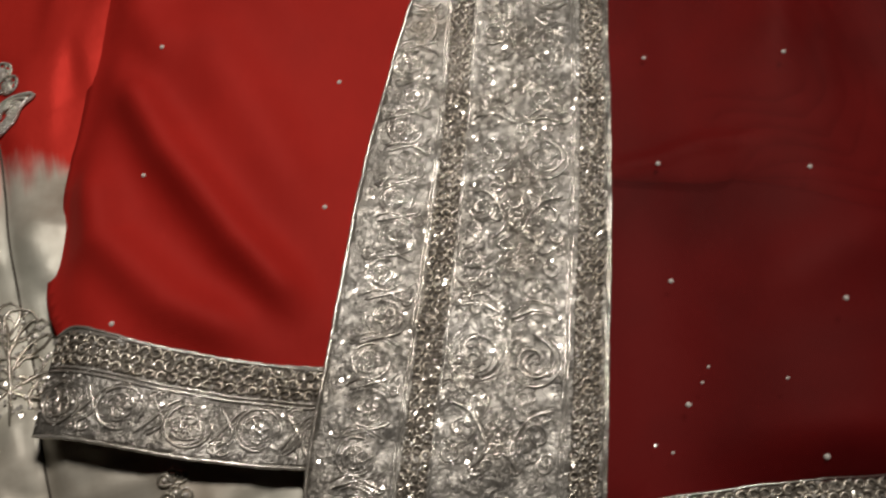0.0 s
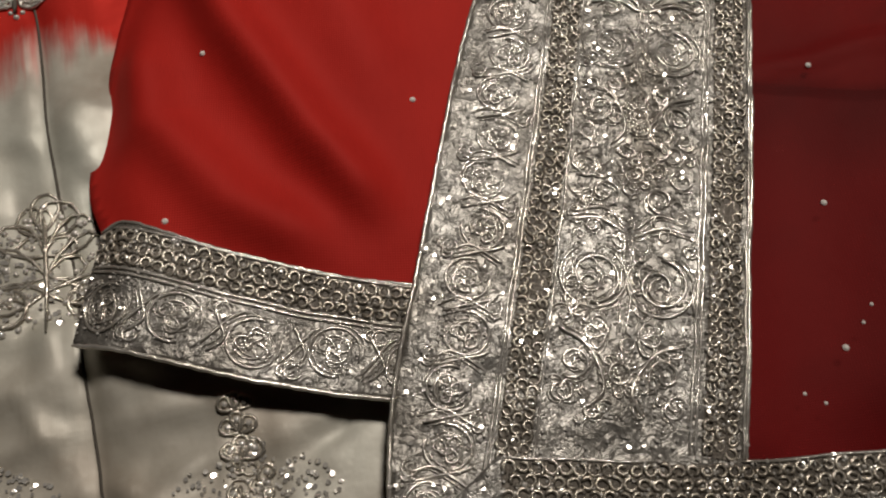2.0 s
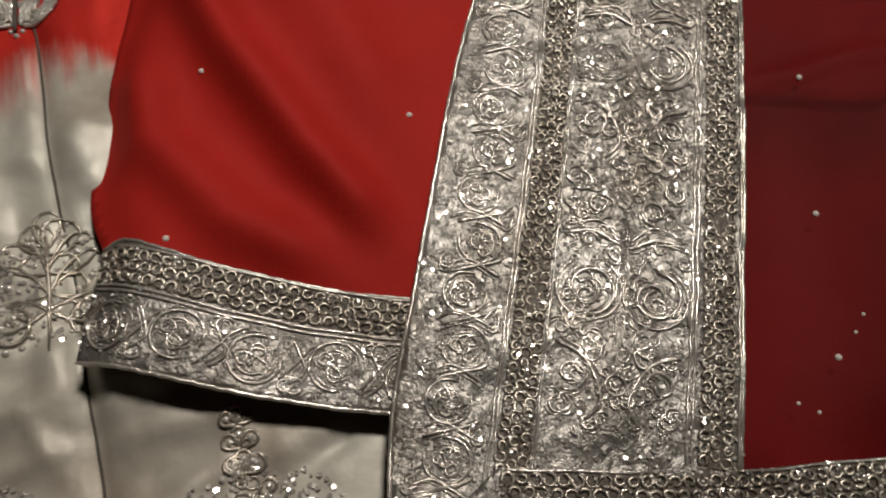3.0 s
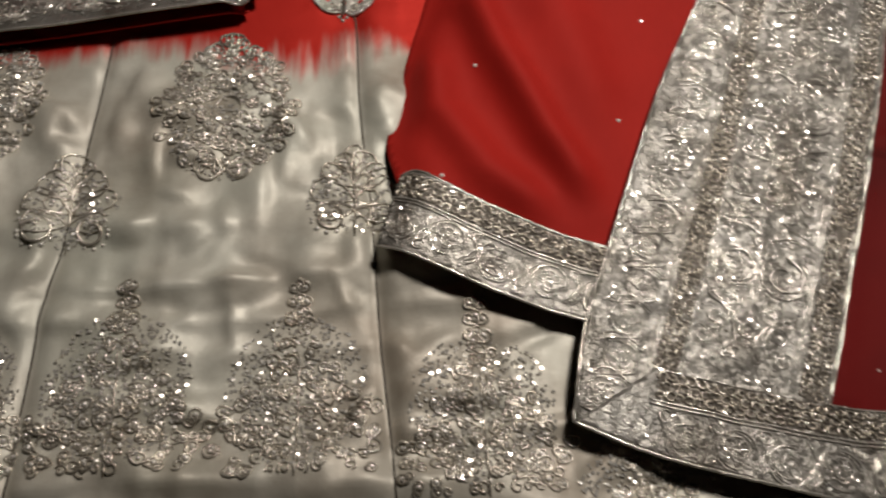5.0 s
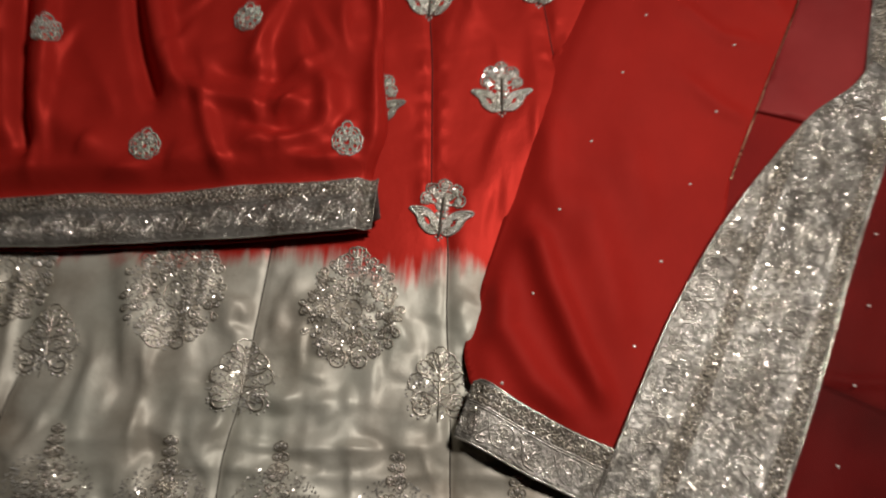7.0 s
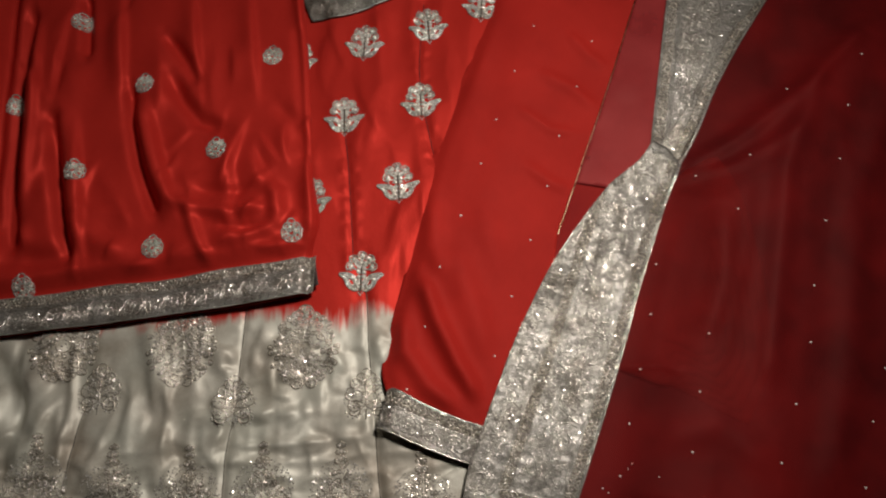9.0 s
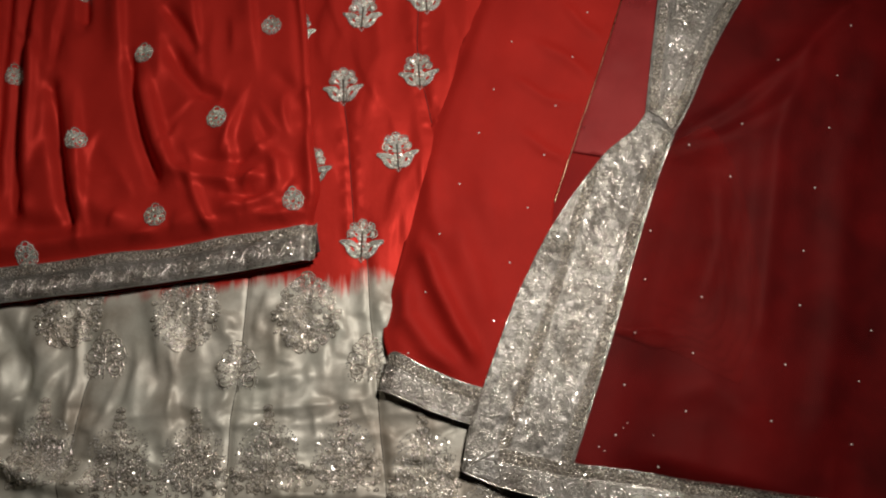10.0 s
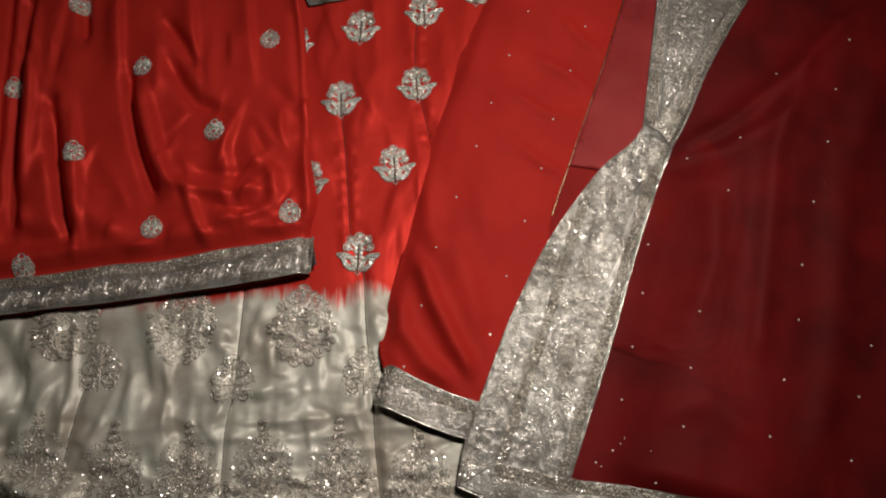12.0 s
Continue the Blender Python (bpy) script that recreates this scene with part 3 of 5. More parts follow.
def border_height(x, y):
    x, y = np.asarray(x, float), np.asarray(y, float)
    z = 0.0175 + 0.0007 * lumps(x / 0.028, y / 0.045, 61) + 0.0007 * lumps(x / 0.012, y / 0.016, 62) + 0.00045 * crease(x / 0.0075, y / 0.0095, 63, 0.05)
    z = z - ridge(x, y, [(0.03, 0.115), (0.06, 0.095), (0.105, 0.086)], 0.012, 0.0016)
    gap, _, _ = edge_gap(x, y, border_right_line)
    z = z + 0.16 * step_up(y, 0.11, 0.20) * np.clip(gap, 0, 0.07)
    return z + 0.004 * np.exp(-((x - 0.112) / 0.022) ** 2 - ((y - 0.300) / 0.020) ** 2)


def foot_height(x, y):
    x, y = np.asarray(x, float), np.asarray(y, float)
    return 0.0165 + 0.0085 * step_up(x, 0.115, 0.20) * (1 - 0.9 * step_up(x, 0.24, 0.37)) + 0.0007 * lumps(x / 0.04, y / 0.03, 64)


def upper_height(x, y):
    x, y = np.asarray(x, float), np.asarray(y, float)
    return 0.0150 + 0.0012 * lumps(x / 0.03, y / 0.05, 66)


def fold_height(x, y):
    x, y = np.asarray(x, float), np.asarray(y, float)
    side, _, _ = edge_gap(x, y, spline(UPPER_RIGHT))
    return 0.0180 + 0.0045 * step_up(y, 0.315, 0.36) + 0.0008 * lumps(x / 0.02, y / 0.03, 68) - 0.003 * step_up(-side, -0.006, 0.0)


def net_swell(x, y):
    """The scarf lies over a soft heap of its own folds."""
    inward = x - 0.55 * np.maximum(y - 0.27, 0)
    return 0.0230 * step_up(inward, 0.108, 0.190) * step_up(y, -0.055, -0.020) * (1 - 0.9 * step_up(x, 0.23, 0.37))


def net_height(x, y):
    x, y = np.asarray(x, float), np.asarray(y, float)
    z = 0.0138 + 0.0007 * lumps(x / 0.06, y / 0.12, 71) + 0.0009 * crease(x / 0.030 + 0.4 * lumps(x / 0.08, y / 0.08, 75), y / 0.16, 74, 0.03)
    z = z + net_swell(x, y)
    for line, w, h in (
        ([(0.128, 0.300), (0.175, 0.345), (0.24, 0.43), (0.29, 0.52)], 0.010, 0.0080),
        ([(0.125, 0.290), (0.18, 0.315), (0.24, 0.375)], 0.007, 0.0035),
        ([(0.236, 0.09), (0.232, 0.20), (0.225, 0.32), (0.25, 0.46)], 0.012, 0.0070),
        ([(0.30, 0.00), (0.31, 0.14), (0.30, 0.30), (0.33, 0.48)], 0.018, 0.0075),
        ([(0.17, 0.27), (0.185, 0.19), (0.175, 0.12)], 0.012, 0.0045),
        ([(0.108, 0.086), (0.128, 0.089), (0.145, 0.094), (0.165, 0.091)], 0.0035, 0.0022),
        ([(0.14, 0.02), (0.20, 0.05), (0.26, 0.02)], 0.014, 0.0040),
    ):
        z = z + ridge(x, y, line, w, h)
    return z


def lower_net_height(x, y):
    return 0.0075 + 0.9 * net_swell(np.asarray(x, float), np.asarray(y, float)) + 0.0004 * lumps(np.asarray(x) / 0.07, np.asarray(y) / 0.09, 73)


def middle_net_height(x, y):
    return lower_net_height(x, y) + 0.0028


# ---- the room ----
def room():
    tagged(box("floor", (-2.0, -2.2, -0.65), (2.0, 2.0, -0.55), floor_stone, 0), "worn brown stone floor of the bedroom", "floor", kind="structure")
    tagged(box("ceiling", (-2.0, -2.2, 1.85), (2.0, 2.0, 1.95), plaster, 0), "plain grey plastered ceiling", "ceiling", kind="structure")
    for name, lo, hi in (
        ("wall_north", (-2.0, 2.0, -0.65), (2.0, 2.1, 1.95)), ("wall_south", (-2.0, -2.3, -0.65), (2.0, -2.2, 1.95)),
        ("wall_east", (2.0, -2.3, -0.65), (2.1, 2.1, 1.95)), ("wall_west", (-2.1, -2.3, -0.65), (-2.0, 2.1, 1.95)),
    ):
        tagged(box(name, lo, hi, plaster, 0), "plain grey plastered wall of the bedroom", "wall", kind="structure")
    bed = tagged(new("bed"), "low wooden bed with a dark maroon sheet under the clothes", "bed")
    mattress = box("mattress", (-0.98, -0.72, -0.24), (0.72, 0.98, -0.010), sheet_cloth, 0.03, bed)
    tagged(mattress, "mattress in a dark maroon sheet")
    box("bed_frame", (-1.02, -0.76, -0.42), (0.76, 1.02, -0.242), bed_wood, 0.01, bed)
    for x in (-0.97, 0.71):
        for y in (-0.71, 0.97):
            box("leg", (x - 0.04, y - 0.04, -0.548), (x + 0.04, y + 0.04, -0.422), bed_wood, 0.006, bed)
    lamp = tagged(new("pendant_lamp"), "hanging lamp with a dark metal shade and glowing bulb", "lamp")
    lamp.location = LAMP
    shade_soup = Soup()
    profile = ((0.012, 0.09), (0.03, 0.085), (0.075, 0.055), (0.105, 0.0), (0.115, -0.035), (0.111, -0.035), (0.10, 0.0), (0.07, 0.05), (0.012, 0.08))
    ring = [[(r * math.cos(2 * math.pi * k / 32), r * math.sin(2 * math.pi * k / 32), z) for k in range(32)] for r, z in profile]
    shade_soup.verts = [v for row in ring for v in row]
    for i in range(len(profile) - 1):
        for k in range(32):
            m = (k + 1) % 32
            shade_soup.faces.append((i * 32 + k, i * 32 + m, i * 32 + 32 + m, i * 32 + 32 + k))
    shade = part("shade", shade_soup, lamp_body, lamp, "dark enamelled shade")
    shade.rotation_euler = LAMP_POSE.to_euler()
    bulb = Soup()
    bulb.dome(0, 0, -0.02, 0.03, 0.03, 0.055, 0, 16)
    bulb.dome(0, 0, -0.02, 0.03, 0.03, -0.018, 0, 16)
    bulb_part = part("bulb", bulb, glow, lamp, "warm glowing bulb")
    bulb_part.rotation_euler = LAMP_POSE.to_euler()
    cord = Soup()
    cord.tube([(0, 0, 0.085), (0.001, 0, 0.3), (0, 0.001, 0.6), (0, 0, 1.85 - LAMP[2])], 0.004, 8)
    part("cord", cord, lamp_body, lamp, "dark flex")


room()


# ---- the lehenga ----
lehenga = tagged(new("lehenga"), "red and grey ombre satin skirt with silver embroidery on bed", "skirt")
LEHENGA_OUTLINE = [(-0.86, -0.34), (-0.45, -0.36), (-0.05, -0.30), (0.36, -0.25), (0.30, 0.10), (0.20, 0.60), (-0.34, 0.66), (-0.52, 0.30), (-0.62, 0.02), (-0.76, -0.10)]
part("skirt_cloth", sheet(LEHENGA_OUTLINE, 0.0019, lehenga_height, LEHENGA_TURN), lehenga_satin, lehenga, "satin dyed from red into grey")


# Dark thread along a seam; its colour also stands for the groove's shadow line.
def seam(points, mat=seam_dark, r=0.0005):
    p = spline(points, 0.0018)
    p = p + 0.0001 * np.stack([lumps(p[:, 1] / 0.008, p[:, 0] / 0.02, 91), lumps(p[:, 1] / 0.009, p[:, 0] / 0.02, 92)], 1)
    z = lehenga_height(p[:, 0], p[:, 1]) + 0.0003
    soup = Soup()
    soup.tube(np.column_stack([p, z]), r, 5, flat=0.6)
    part("seam", soup, mat, lehenga, "dark panel seam thread with its groove's shade")


red_seam = make_plain("red_seam_thread", (0.12, 0.006, 0.005), (0.07, 0.004, 0.004), 0.8, 60)
seam(SEAMS[0])
seam(SEAMS[1])
seam(SEAMS[2])
seam(SEAMS[3], red_seam, 0.0005)
seam(SEAMS[4], red_seam, 0.0005)


# Stitch patterns are drawn on a flat pattern sheet, then laid on the cloth.
def arc(cx, cy, r, a0, a1, n=14, squash=1.0, turn=0.0):
    a = np.radians(np.linspace(a0, a1, n))
    u, v = r * np.cos(a), r * squash * np.sin(a)
    c, s = math.cos(radians(turn)), math.sin(radians(turn))
    return np.stack([cx + u * c - v * s, cy + u * s + v * c], 1)


def curl(cx, cy, r, start, sweep, n=22, inner=0.25):
    k = np.linspace(0, 1, n)
    a = np.radians(start + sweep * k)
    rr = r * (1 - (1 - inner) * k)
    return np.stack([cx + rr * np.cos(a), cy + rr * np.sin(a)], 1)


def drop(cx, cy, length, width, heading, n=12):
    """A pointed loop that leaves (cx, cy) in a heading, in degrees."""
    k = np.linspace(0, 1, n)
    u = length * np.sin(math.pi * k) ** 0.9 * np.where(k < 0.5, 1, 1)
    v = width * 0.62 * np.sin(2 * math.pi * k)
    u = length * (1 - np.cos(2 * math.pi * k)) / 2
    v = width * 0.75 * np.sin(2 * math.pi * k) * np.sqrt(np.maximum(u / length, 0.02))
    c, s = math.cos(radians(heading)), math.sin(radians(heading))
    return np.stack([cx + u * c - v * s, cy + u * s + v * c], 1)


def lay(soup, lines, place, height, clip=None, sides=5):
    """Lays stitched lines, each with its thickness, over a cloth."""
    if not lines:
        return
    flat = np.vstack([p for p, r in lines])
    x, y = place(flat[:, 0], flat[:, 1])
    ok = np.ones(len(x), bool) if clip is None else inside(x, y, clip)
    place_z = height(x, y)
    at = 0
    for p, r in lines:
        run = []
        for k in range(at, at + len(p)):
            if ok[k]:
                run.append((x[k], y[k], place_z[k] + r * 0.62 + 0.0001))
            if (not ok[k] or k == at + len(p) - 1) and run:
                if len(run) > 2:
                    soup.tube(run, r, sides)
                run = []
        at += len(p)


def beads(soup, spots, place, height, clip=None, seg=6):
    if not spots:
        return
    u, v, r = np.array(spots, float).T
    x, y = place(u, v)
    ok = np.ones(len(x), bool) if clip is None else inside(x, y, clip)
    z = height(x, y) + 0.0002
    for k in np.nonzero(ok)[0]:
        soup.dome(float(x[k]), float(y[k]), float(z[k]), r[k], r[k], min(r[k] * 0.75, 0.0012), u[k] * 900, seg if r[k] < 0.002 else 12)


def glitter(owner, n, box_uv, place, height, seed, clip=None, size=(0.00035, 0.0007), tilt=38):
    """Tiny flat sequins, each lying a little askew, in an ellipse or a strip of the pattern."""
    rng = random.Random(seed)
    u0, u1, v0, v1, round_edge = box_uv
    spots = []
    while len(spots) < n:
        a, b = rng.uniform(-1, 1), rng.uniform(-1, 1)
        if round_edge and a * a + b * b > 1:
            continue
        spots.append(((u0 + u1) / 2 + a * (u1 - u0) / 2, (v0 + v1) / 2 + b * (v1 - v0) / 2))
    u, v = np.array(spots).T
    x, y = place(u, v)
    ok = np.ones(n, bool) if clip is None else inside(x, y, clip)
    z = height(x, y)
    soup = Soup()
    for k in np.nonzero(ok)[0]:
        r = rng.uniform(*size)
        turn = Euler((radians(rng.gauss(0, tilt / 2)), radians(rng.gauss(0, tilt / 2)), rng.uniform(0, 6.28))).to_matrix()
        ring = [turn @ Vector((r * math.cos(i * 1.047), r * math.sin(i * 1.047), 0)) for i in range(6)]
        soup.add([(x[k] + p.x, y[k] + p.y, z[k] + 0.0007 + p.z) for p in ring], [(0, 1, 2, 3, 4, 5)])
    if soup.verts:
        tagged(part("glitter", soup, spangle, owner, "tiny silver sequins", smooth=False), kind="stuff")


def placed(x0, y0, turn, scale=1.0):
    c, s = math.cos(radians(turn)) * scale, math.sin(radians(turn)) * scale
    return lambda u, v: (x0 + u * c - v * s, y0 + u * s + v * c)


def plant_lines(w, h, kind, rng):
    """Loops, curls and beads of one embroidered plant, w wide and h high, standing on v = -h / 2."""
    lines, spots = [], []
    thick = 0.00060

    def loop(u, v, size, heading):
        lines.append((drop(u, v, size, size * rng.uniform(0.5, 0.75), heading), thick))
        if rng.random() < 0.7:
            lines.append((drop(u, v, size * 0.55, size * 0.35, heading + rng.uniform(-12, 12), 8), thick * 0.9))
        a = radians(heading)
        spots.append((u + math.cos(a) * size * 0.62, v + math.sin(a) * size * 0.62, rng.uniform(0.0009, 0.0015)))

    if kind == "small":
        lines.append((np.array([(0, -h * 0.5), (0.0004, -h * 0.2), (0, h * 0.1), (0, h * 0.3)]), thick * 1.3))
        loop(0, h * 0.20, h * 0.28, 90)
        for side in (-1, 1):
            for v0, reach, lean in ((0.16, 0.27, 32), (0.02, 0.36, 48), (-0.12, 0.42, 66), (-0.24, 0.34, 88)):
                loop(0, h * v0, h * reach, 90 - side * lean)
                a = radians(90 - side * lean)
                spots += [(h * reach * k * math.cos(a) + rng.uniform(-0.0012, 0.0012), h * v0 + h * reach * k * math.sin(a) + rng.uniform(-0.0012, 0.0012), rng.uniform(0.0007, 0.0012)) for k in (0.35, 0.5, 0.65, 0.8, 0.95)]
            lines.append((curl(side * w * 0.24, -h * 0.32, w * 0.16, 90, side * 420), thick * 1.3))
            spots += [(side * w * (0.24 + 0.15 * math.cos(q)), h * -0.32 + w * 0.15 * math.sin(q), rng.uniform(0.0008, 0.0013)) for q in np.arange(0, 6.2, 0.6)]
        return lines, spots
    if kind == "medallion":
        for ring, (k, n, size) in enumerate(((0.98, 28, 0.0070), (0.78, 23, 0.0070), (0.56, 16, 0.0065), (0.34, 10, 0.006))):
            for i in range(n):
                a = 2 * math.pi * (i + 0.5 * (ring % 2)) / n + rng.uniform(-0.07, 0.07)
                u, v = 0.5 * w * k * math.cos(a), 0.43 * h * k * math.sin(a)
                if v > 0:
                    u *= 1 - 0.35 * (v / (0.43 * h)) ** 2
                loop(u * 0.86 + rng.uniform(-0.0015, 0.0015), v * 0.86 + rng.uniform(-0.0015, 0.0015), size * rng.uniform(0.65, 1.1), math.degrees(a) + rng.uniform(-70, 70))
        for i in range(46):
            a, k = rng.uniform(0, 2 * math.pi), rng.uniform(0.28, 0.95)
            lines.append((curl(0.47 * w * k * math.cos(a), 0.40 * h * k * math.sin(a), rng.uniform(0.002, 0.0042), rng.uniform(0, 360), rng.choice((-1, 1)) * 430, 16), thick))
        for heading in (90, 62, 118):
            loop(0, h * 0.40, 0.009, heading)
        for side in (-1, 1):
            for v0, u0 in ((0.38, 0.05), (0.34, 0.12), (0.30, 0.20), (0.24, 0.29)):
                loop(side * u0 * w, v0 * h, 0.0075, 90 - side * rng.uniform(10, 70))
        for side in (-1, 1):
            lines.append((curl(side * w * 0.12, -h * 0.38, w * 0.11, 90, side * 420), thick * 1.2))
        lines.append((arc(0, -h * 0.02, w * 0.10, 0, 360, 18, 1.3), thick))
    else:
        lines.append((np.stack([np.zeros(20), np.linspace(-0.5 * h, 0.1 * h, 20)], 1), thick))
        rows = 11
        for i in range(rows):
            k = (i + 0.5) / rows
            v = -0.46 * h + h * 0.76 * k
            half = 0.5 * w * (0.86 + 0.14 * math.sin(math.pi * k * 2) if k < 0.32 else max(0.10, 0.98 - (k - 0.32) * 1.75))
            n = max(1, int(half / 0.0052))
            for side in (-1, 1):
                for j in range(n):
                    u = side * half * (j + rng.uniform(0.4, 0.85)) / n
                    loop(u, v + rng.uniform(-0.003, 0.003) - abs(u) * 0.10, rng.uniform(0.0040, 0.0068), 90 - side * rng.uniform(-40, 120))
                    if rng.random() < 0.6:
                        lines.append((curl(u, v - 0.003, rng.uniform(0.0018, 0.0034), rng.uniform(0, 360), side * 420, 16), thick * 0.9))
        for j, v in enumerate((0.26, 0.35, 0.43)):
            for heading in (90, 35, 145):
                loop(0, v * h, 0.0066 - 0.0008 * j, heading)
    for i in range(int(w * h * 26000)):
        a, k = rng.uniform(0, 2 * math.pi), math.sqrt(rng.uniform(0, 1))
        if kind == "tree" and math.sin(a) * k > -0.3 and abs(math.cos(a)) * k > 0.62 - 0.75 * math.sin(a) * k:
            continue
        spots.append((0.47 * w * k * math.cos(a), 0.42 * h * k * math.sin(a) * (1 if kind == "medallion" else 0.9), rng.uniform(0.0006, 0.0013)))
    return lines, spots


def embroidered_plant(name, x, y, w, h, kind, seed, turn=LEHENGA_TURN, label=""):
    rng = random.Random(seed)
    lines, spots = plant_lines(w, h, kind, rng)
    at = placed(x, y, turn)
    soup = Soup()
    whole = lines[:1] if kind == "small" or seed in (11, 32) else lines
    lay(soup, whole, at, lehenga_height)
    ob = part(name, soup, motif_thread, lehenga, label)
    if len(whole) > 1:
        tagged(ob, kind="stuff")
    for one in lines[len(whole):]:
        soup = Soup()
        lay(soup, [one], at, lehenga_height)
        part("stitched_loop", soup, motif_thread, ob)
    glitter(ob, 760 if kind != "small" else 230, (-0.46 * w, 0.46 * w, -0.45 * h, (0.45 if kind == "medallion" else 0.30) * h, True), at, lehenga_height, seed + 700, size=(0.00045, 0.0009), tilt=38)
    glints = Soup()
    beads(glints, spots, at, lehenga_height)
    tagged(part("spangle_work", glints, spangle, ob, "silver spangles"), kind="stuff")


for k, (x, y) in enumerate([(-0.184, 0.024), (-0.298, -0.006), (-0.411, -0.032), (-0.53, -0.075)]):
    embroidered_plant("medallion_motif", x, y, 0.066, 0.088, "medallion", 11 + 2 * k, label="dense silver thread medallion")
for k, (x, y) in enumerate([(-0.114, -0.001), (-0.232, -0.041), (-0.359, -0.064), (-0.482, -0.098)]):
    embroidered_plant("sprig_motif", x, y, 0.048, 0.050, "small", 21 + 2 * k, label="small silver sprig stitched over a seam")
for k, (x, y) in enumerate([(0.035, -0.098), (-0.037, -0.076), (-0.110, -0.088), (-0.179, -0.107), (-0.244, -0.128), (-0.311, -0.146), (-0.383, -0.156), (-0.455, -0.180), (-0.53, -0.195), (-0.60, -0.15), (-0.552, 0.002)]):
    embroidered_plant("tree_motif", x, y, 0.064, 0.082, "tree", 31 + k, label="silver thread flowering tree motif")


def flower_on_red(x, y, seed, turn=LEHENGA_TURN - 2, size=1.0):
    """A fan of five scalloped petals over two curling leaves, in couched metal thread."""
    rng = random.Random(seed)
    at = placed(x, y, turn + rng.uniform(-4, 4), size)
    soup = Soup()
    lay(soup, [(np.stack([np.zeros(14), np.linspace(-0.0215, 0.0085, 14)], 1), 0.0009)], at, lambda px, py: lehenga_height(px, py) + 0.0011)
    flower = part("flower_motif", soup, seam_dark, lehenga, "silver embroidered flower on red satin")
    for heading, reach in ((8, 0.0108), (49, 0.0122), (90, 0.0128), (131, 0.0122), (172, 0.0108), (64, 0.0062), (116, 0.0062)):
        a = radians(heading)
        c, n = math.cos(a), math.sin(a)
        u1, v1, r = reach * c, 0.0050 + reach * n, 0.0046 if reach > 0.010 else 0.0042
        soup = Soup()
        fill = [(arc(u1, v1, r, heading - 125, heading + 125, 14), 0.0007), (arc(u1, v1, r * 0.5, 0, 345, 9), 0.0006)]
        for off in (-0.62, 0.0, 0.62):
            b = radians(heading + off * 80)
            fill.append((np.array([(u1 + r * 0.9 * math.cos(b), v1 + r * 0.9 * math.sin(b)), (u1 * 0.7 + r * 0.3 * math.cos(b), v1 * 0.7 + r * 0.3 * math.sin(b)), (u1 * 0.3, 0.0014 + v1 * 0.2)]), 0.0006))
        lay(soup, fill, at, lehenga_height)
        beads(soup, [(u1, v1, r * 0.72)] + [(u1 + r * rng.uniform(-0.8, 0.8), v1 + r * rng.uniform(-0.8, 0.8), rng.uniform(0.0006, 0.0010)) for _ in range(7)], at, lehenga_height)
        part("petal", soup, zari, flower)
    for side in (-1, 1):
        soup = Soup()
        outline = np.array([(side * 0.0012, -0.0180), (side * 0.0075, -0.0185), (side * 0.0135, -0.0135), (side * 0.0165, -0.0070), (side * 0.0222, -0.0015), (side * 0.0140, -0.0010), (side * 0.0075, -0.0030), (side * 0.0038, -0.0075), (side * 0.0016, -0.0130)])
        ring = spline(np.vstack([outline, outline[:1]]), 0.0016)
        middle = np.array([side * 0.0092, -0.0098])
        lay(soup, [(middle + (ring - middle) * k, 0.0011) for k in (0.98, 0.78, 0.58, 0.40)], at, lehenga_height)
        beads(soup, [(*(middle + (ring[j] - middle) * rng.uniform(0.5, 1.0)), rng.uniform(0.0006, 0.0010)) for j in range(0, len(ring), 2)], at, lehenga_height)
        part("leaf", soup, zari, flower)
    soup = Soup()
    beads(soup, [(0.0024 * side, w, 0.0024) for w in (-0.014, -0.009, -0.004, 0.001, 0.005) for side in (-1, 1)] + [(side * rng.uniform(0.001, 0.005), rng.uniform(-0.017, 0.008), rng.uniform(0.0009, 0.0016)) for _ in range(8) for side in (-1, 1)] + [(0, -0.0225, 0.0012), (0.002, -0.0205, 0.001), (-0.002, -0.0205, 0.001)], at, lehenga_height)
    tagged(part("spangle_work", soup, spangle, flower, "silver spangles"), kind="stuff")
    glitter(flower, 60, (-0.016, 0.016, -0.016, 0.019, True), at, lambda px, py: lehenga_height(px, py) + 0.0005, seed + 900, size=(0.0005, 0.0009))


for k, (x, y) in enumerate([(-0.155, 0.112), (-0.148, 0.216), (-0.227, 0.277), (-0.153, 0.317), (-0.234, 0.372), (-0.172, 0.413), (-0.121, 0.455), (-0.231, 0.176), (-0.301, 0.335)]):
    flower_on_red(x, y, 51 + k)


# ---- borders ----
class Band:
    """Places on a border: s metres along its edge, d metres in from it."""

    def __init__(self, edge, side, height, outline):
        self.edge = spline(edge, 0.002)
        gap = np.linalg.norm(np.diff(self.edge, axis=0), axis=1)
        self.along = np.concatenate([[0], np.cumsum(gap)])
        tan = np.gradient(self.edge, axis=0)
        k = np.ones(9) / 9
        tan = np.stack([np.convolve(np.pad(tan[:, i], 4, "edge"), k, "valid") for i in (0, 1)], 1)
        tan /= np.linalg.norm(tan, axis=1)[:, None]
        self.normal = np.stack([-tan[:, 1], tan[:, 0]], 1) * side
        self.height, self.outline, self.length = height, np.asarray(outline), self.along[-1]

    def __call__(self, s, d):
        x = np.interp(s, self.along, self.edge[:, 0]) + d * np.interp(s, self.along, self.normal[:, 0])
        y = np.interp(s, self.along, self.edge[:, 1]) + d * np.interp(s, self.along, self.normal[:, 1])
        return x, y


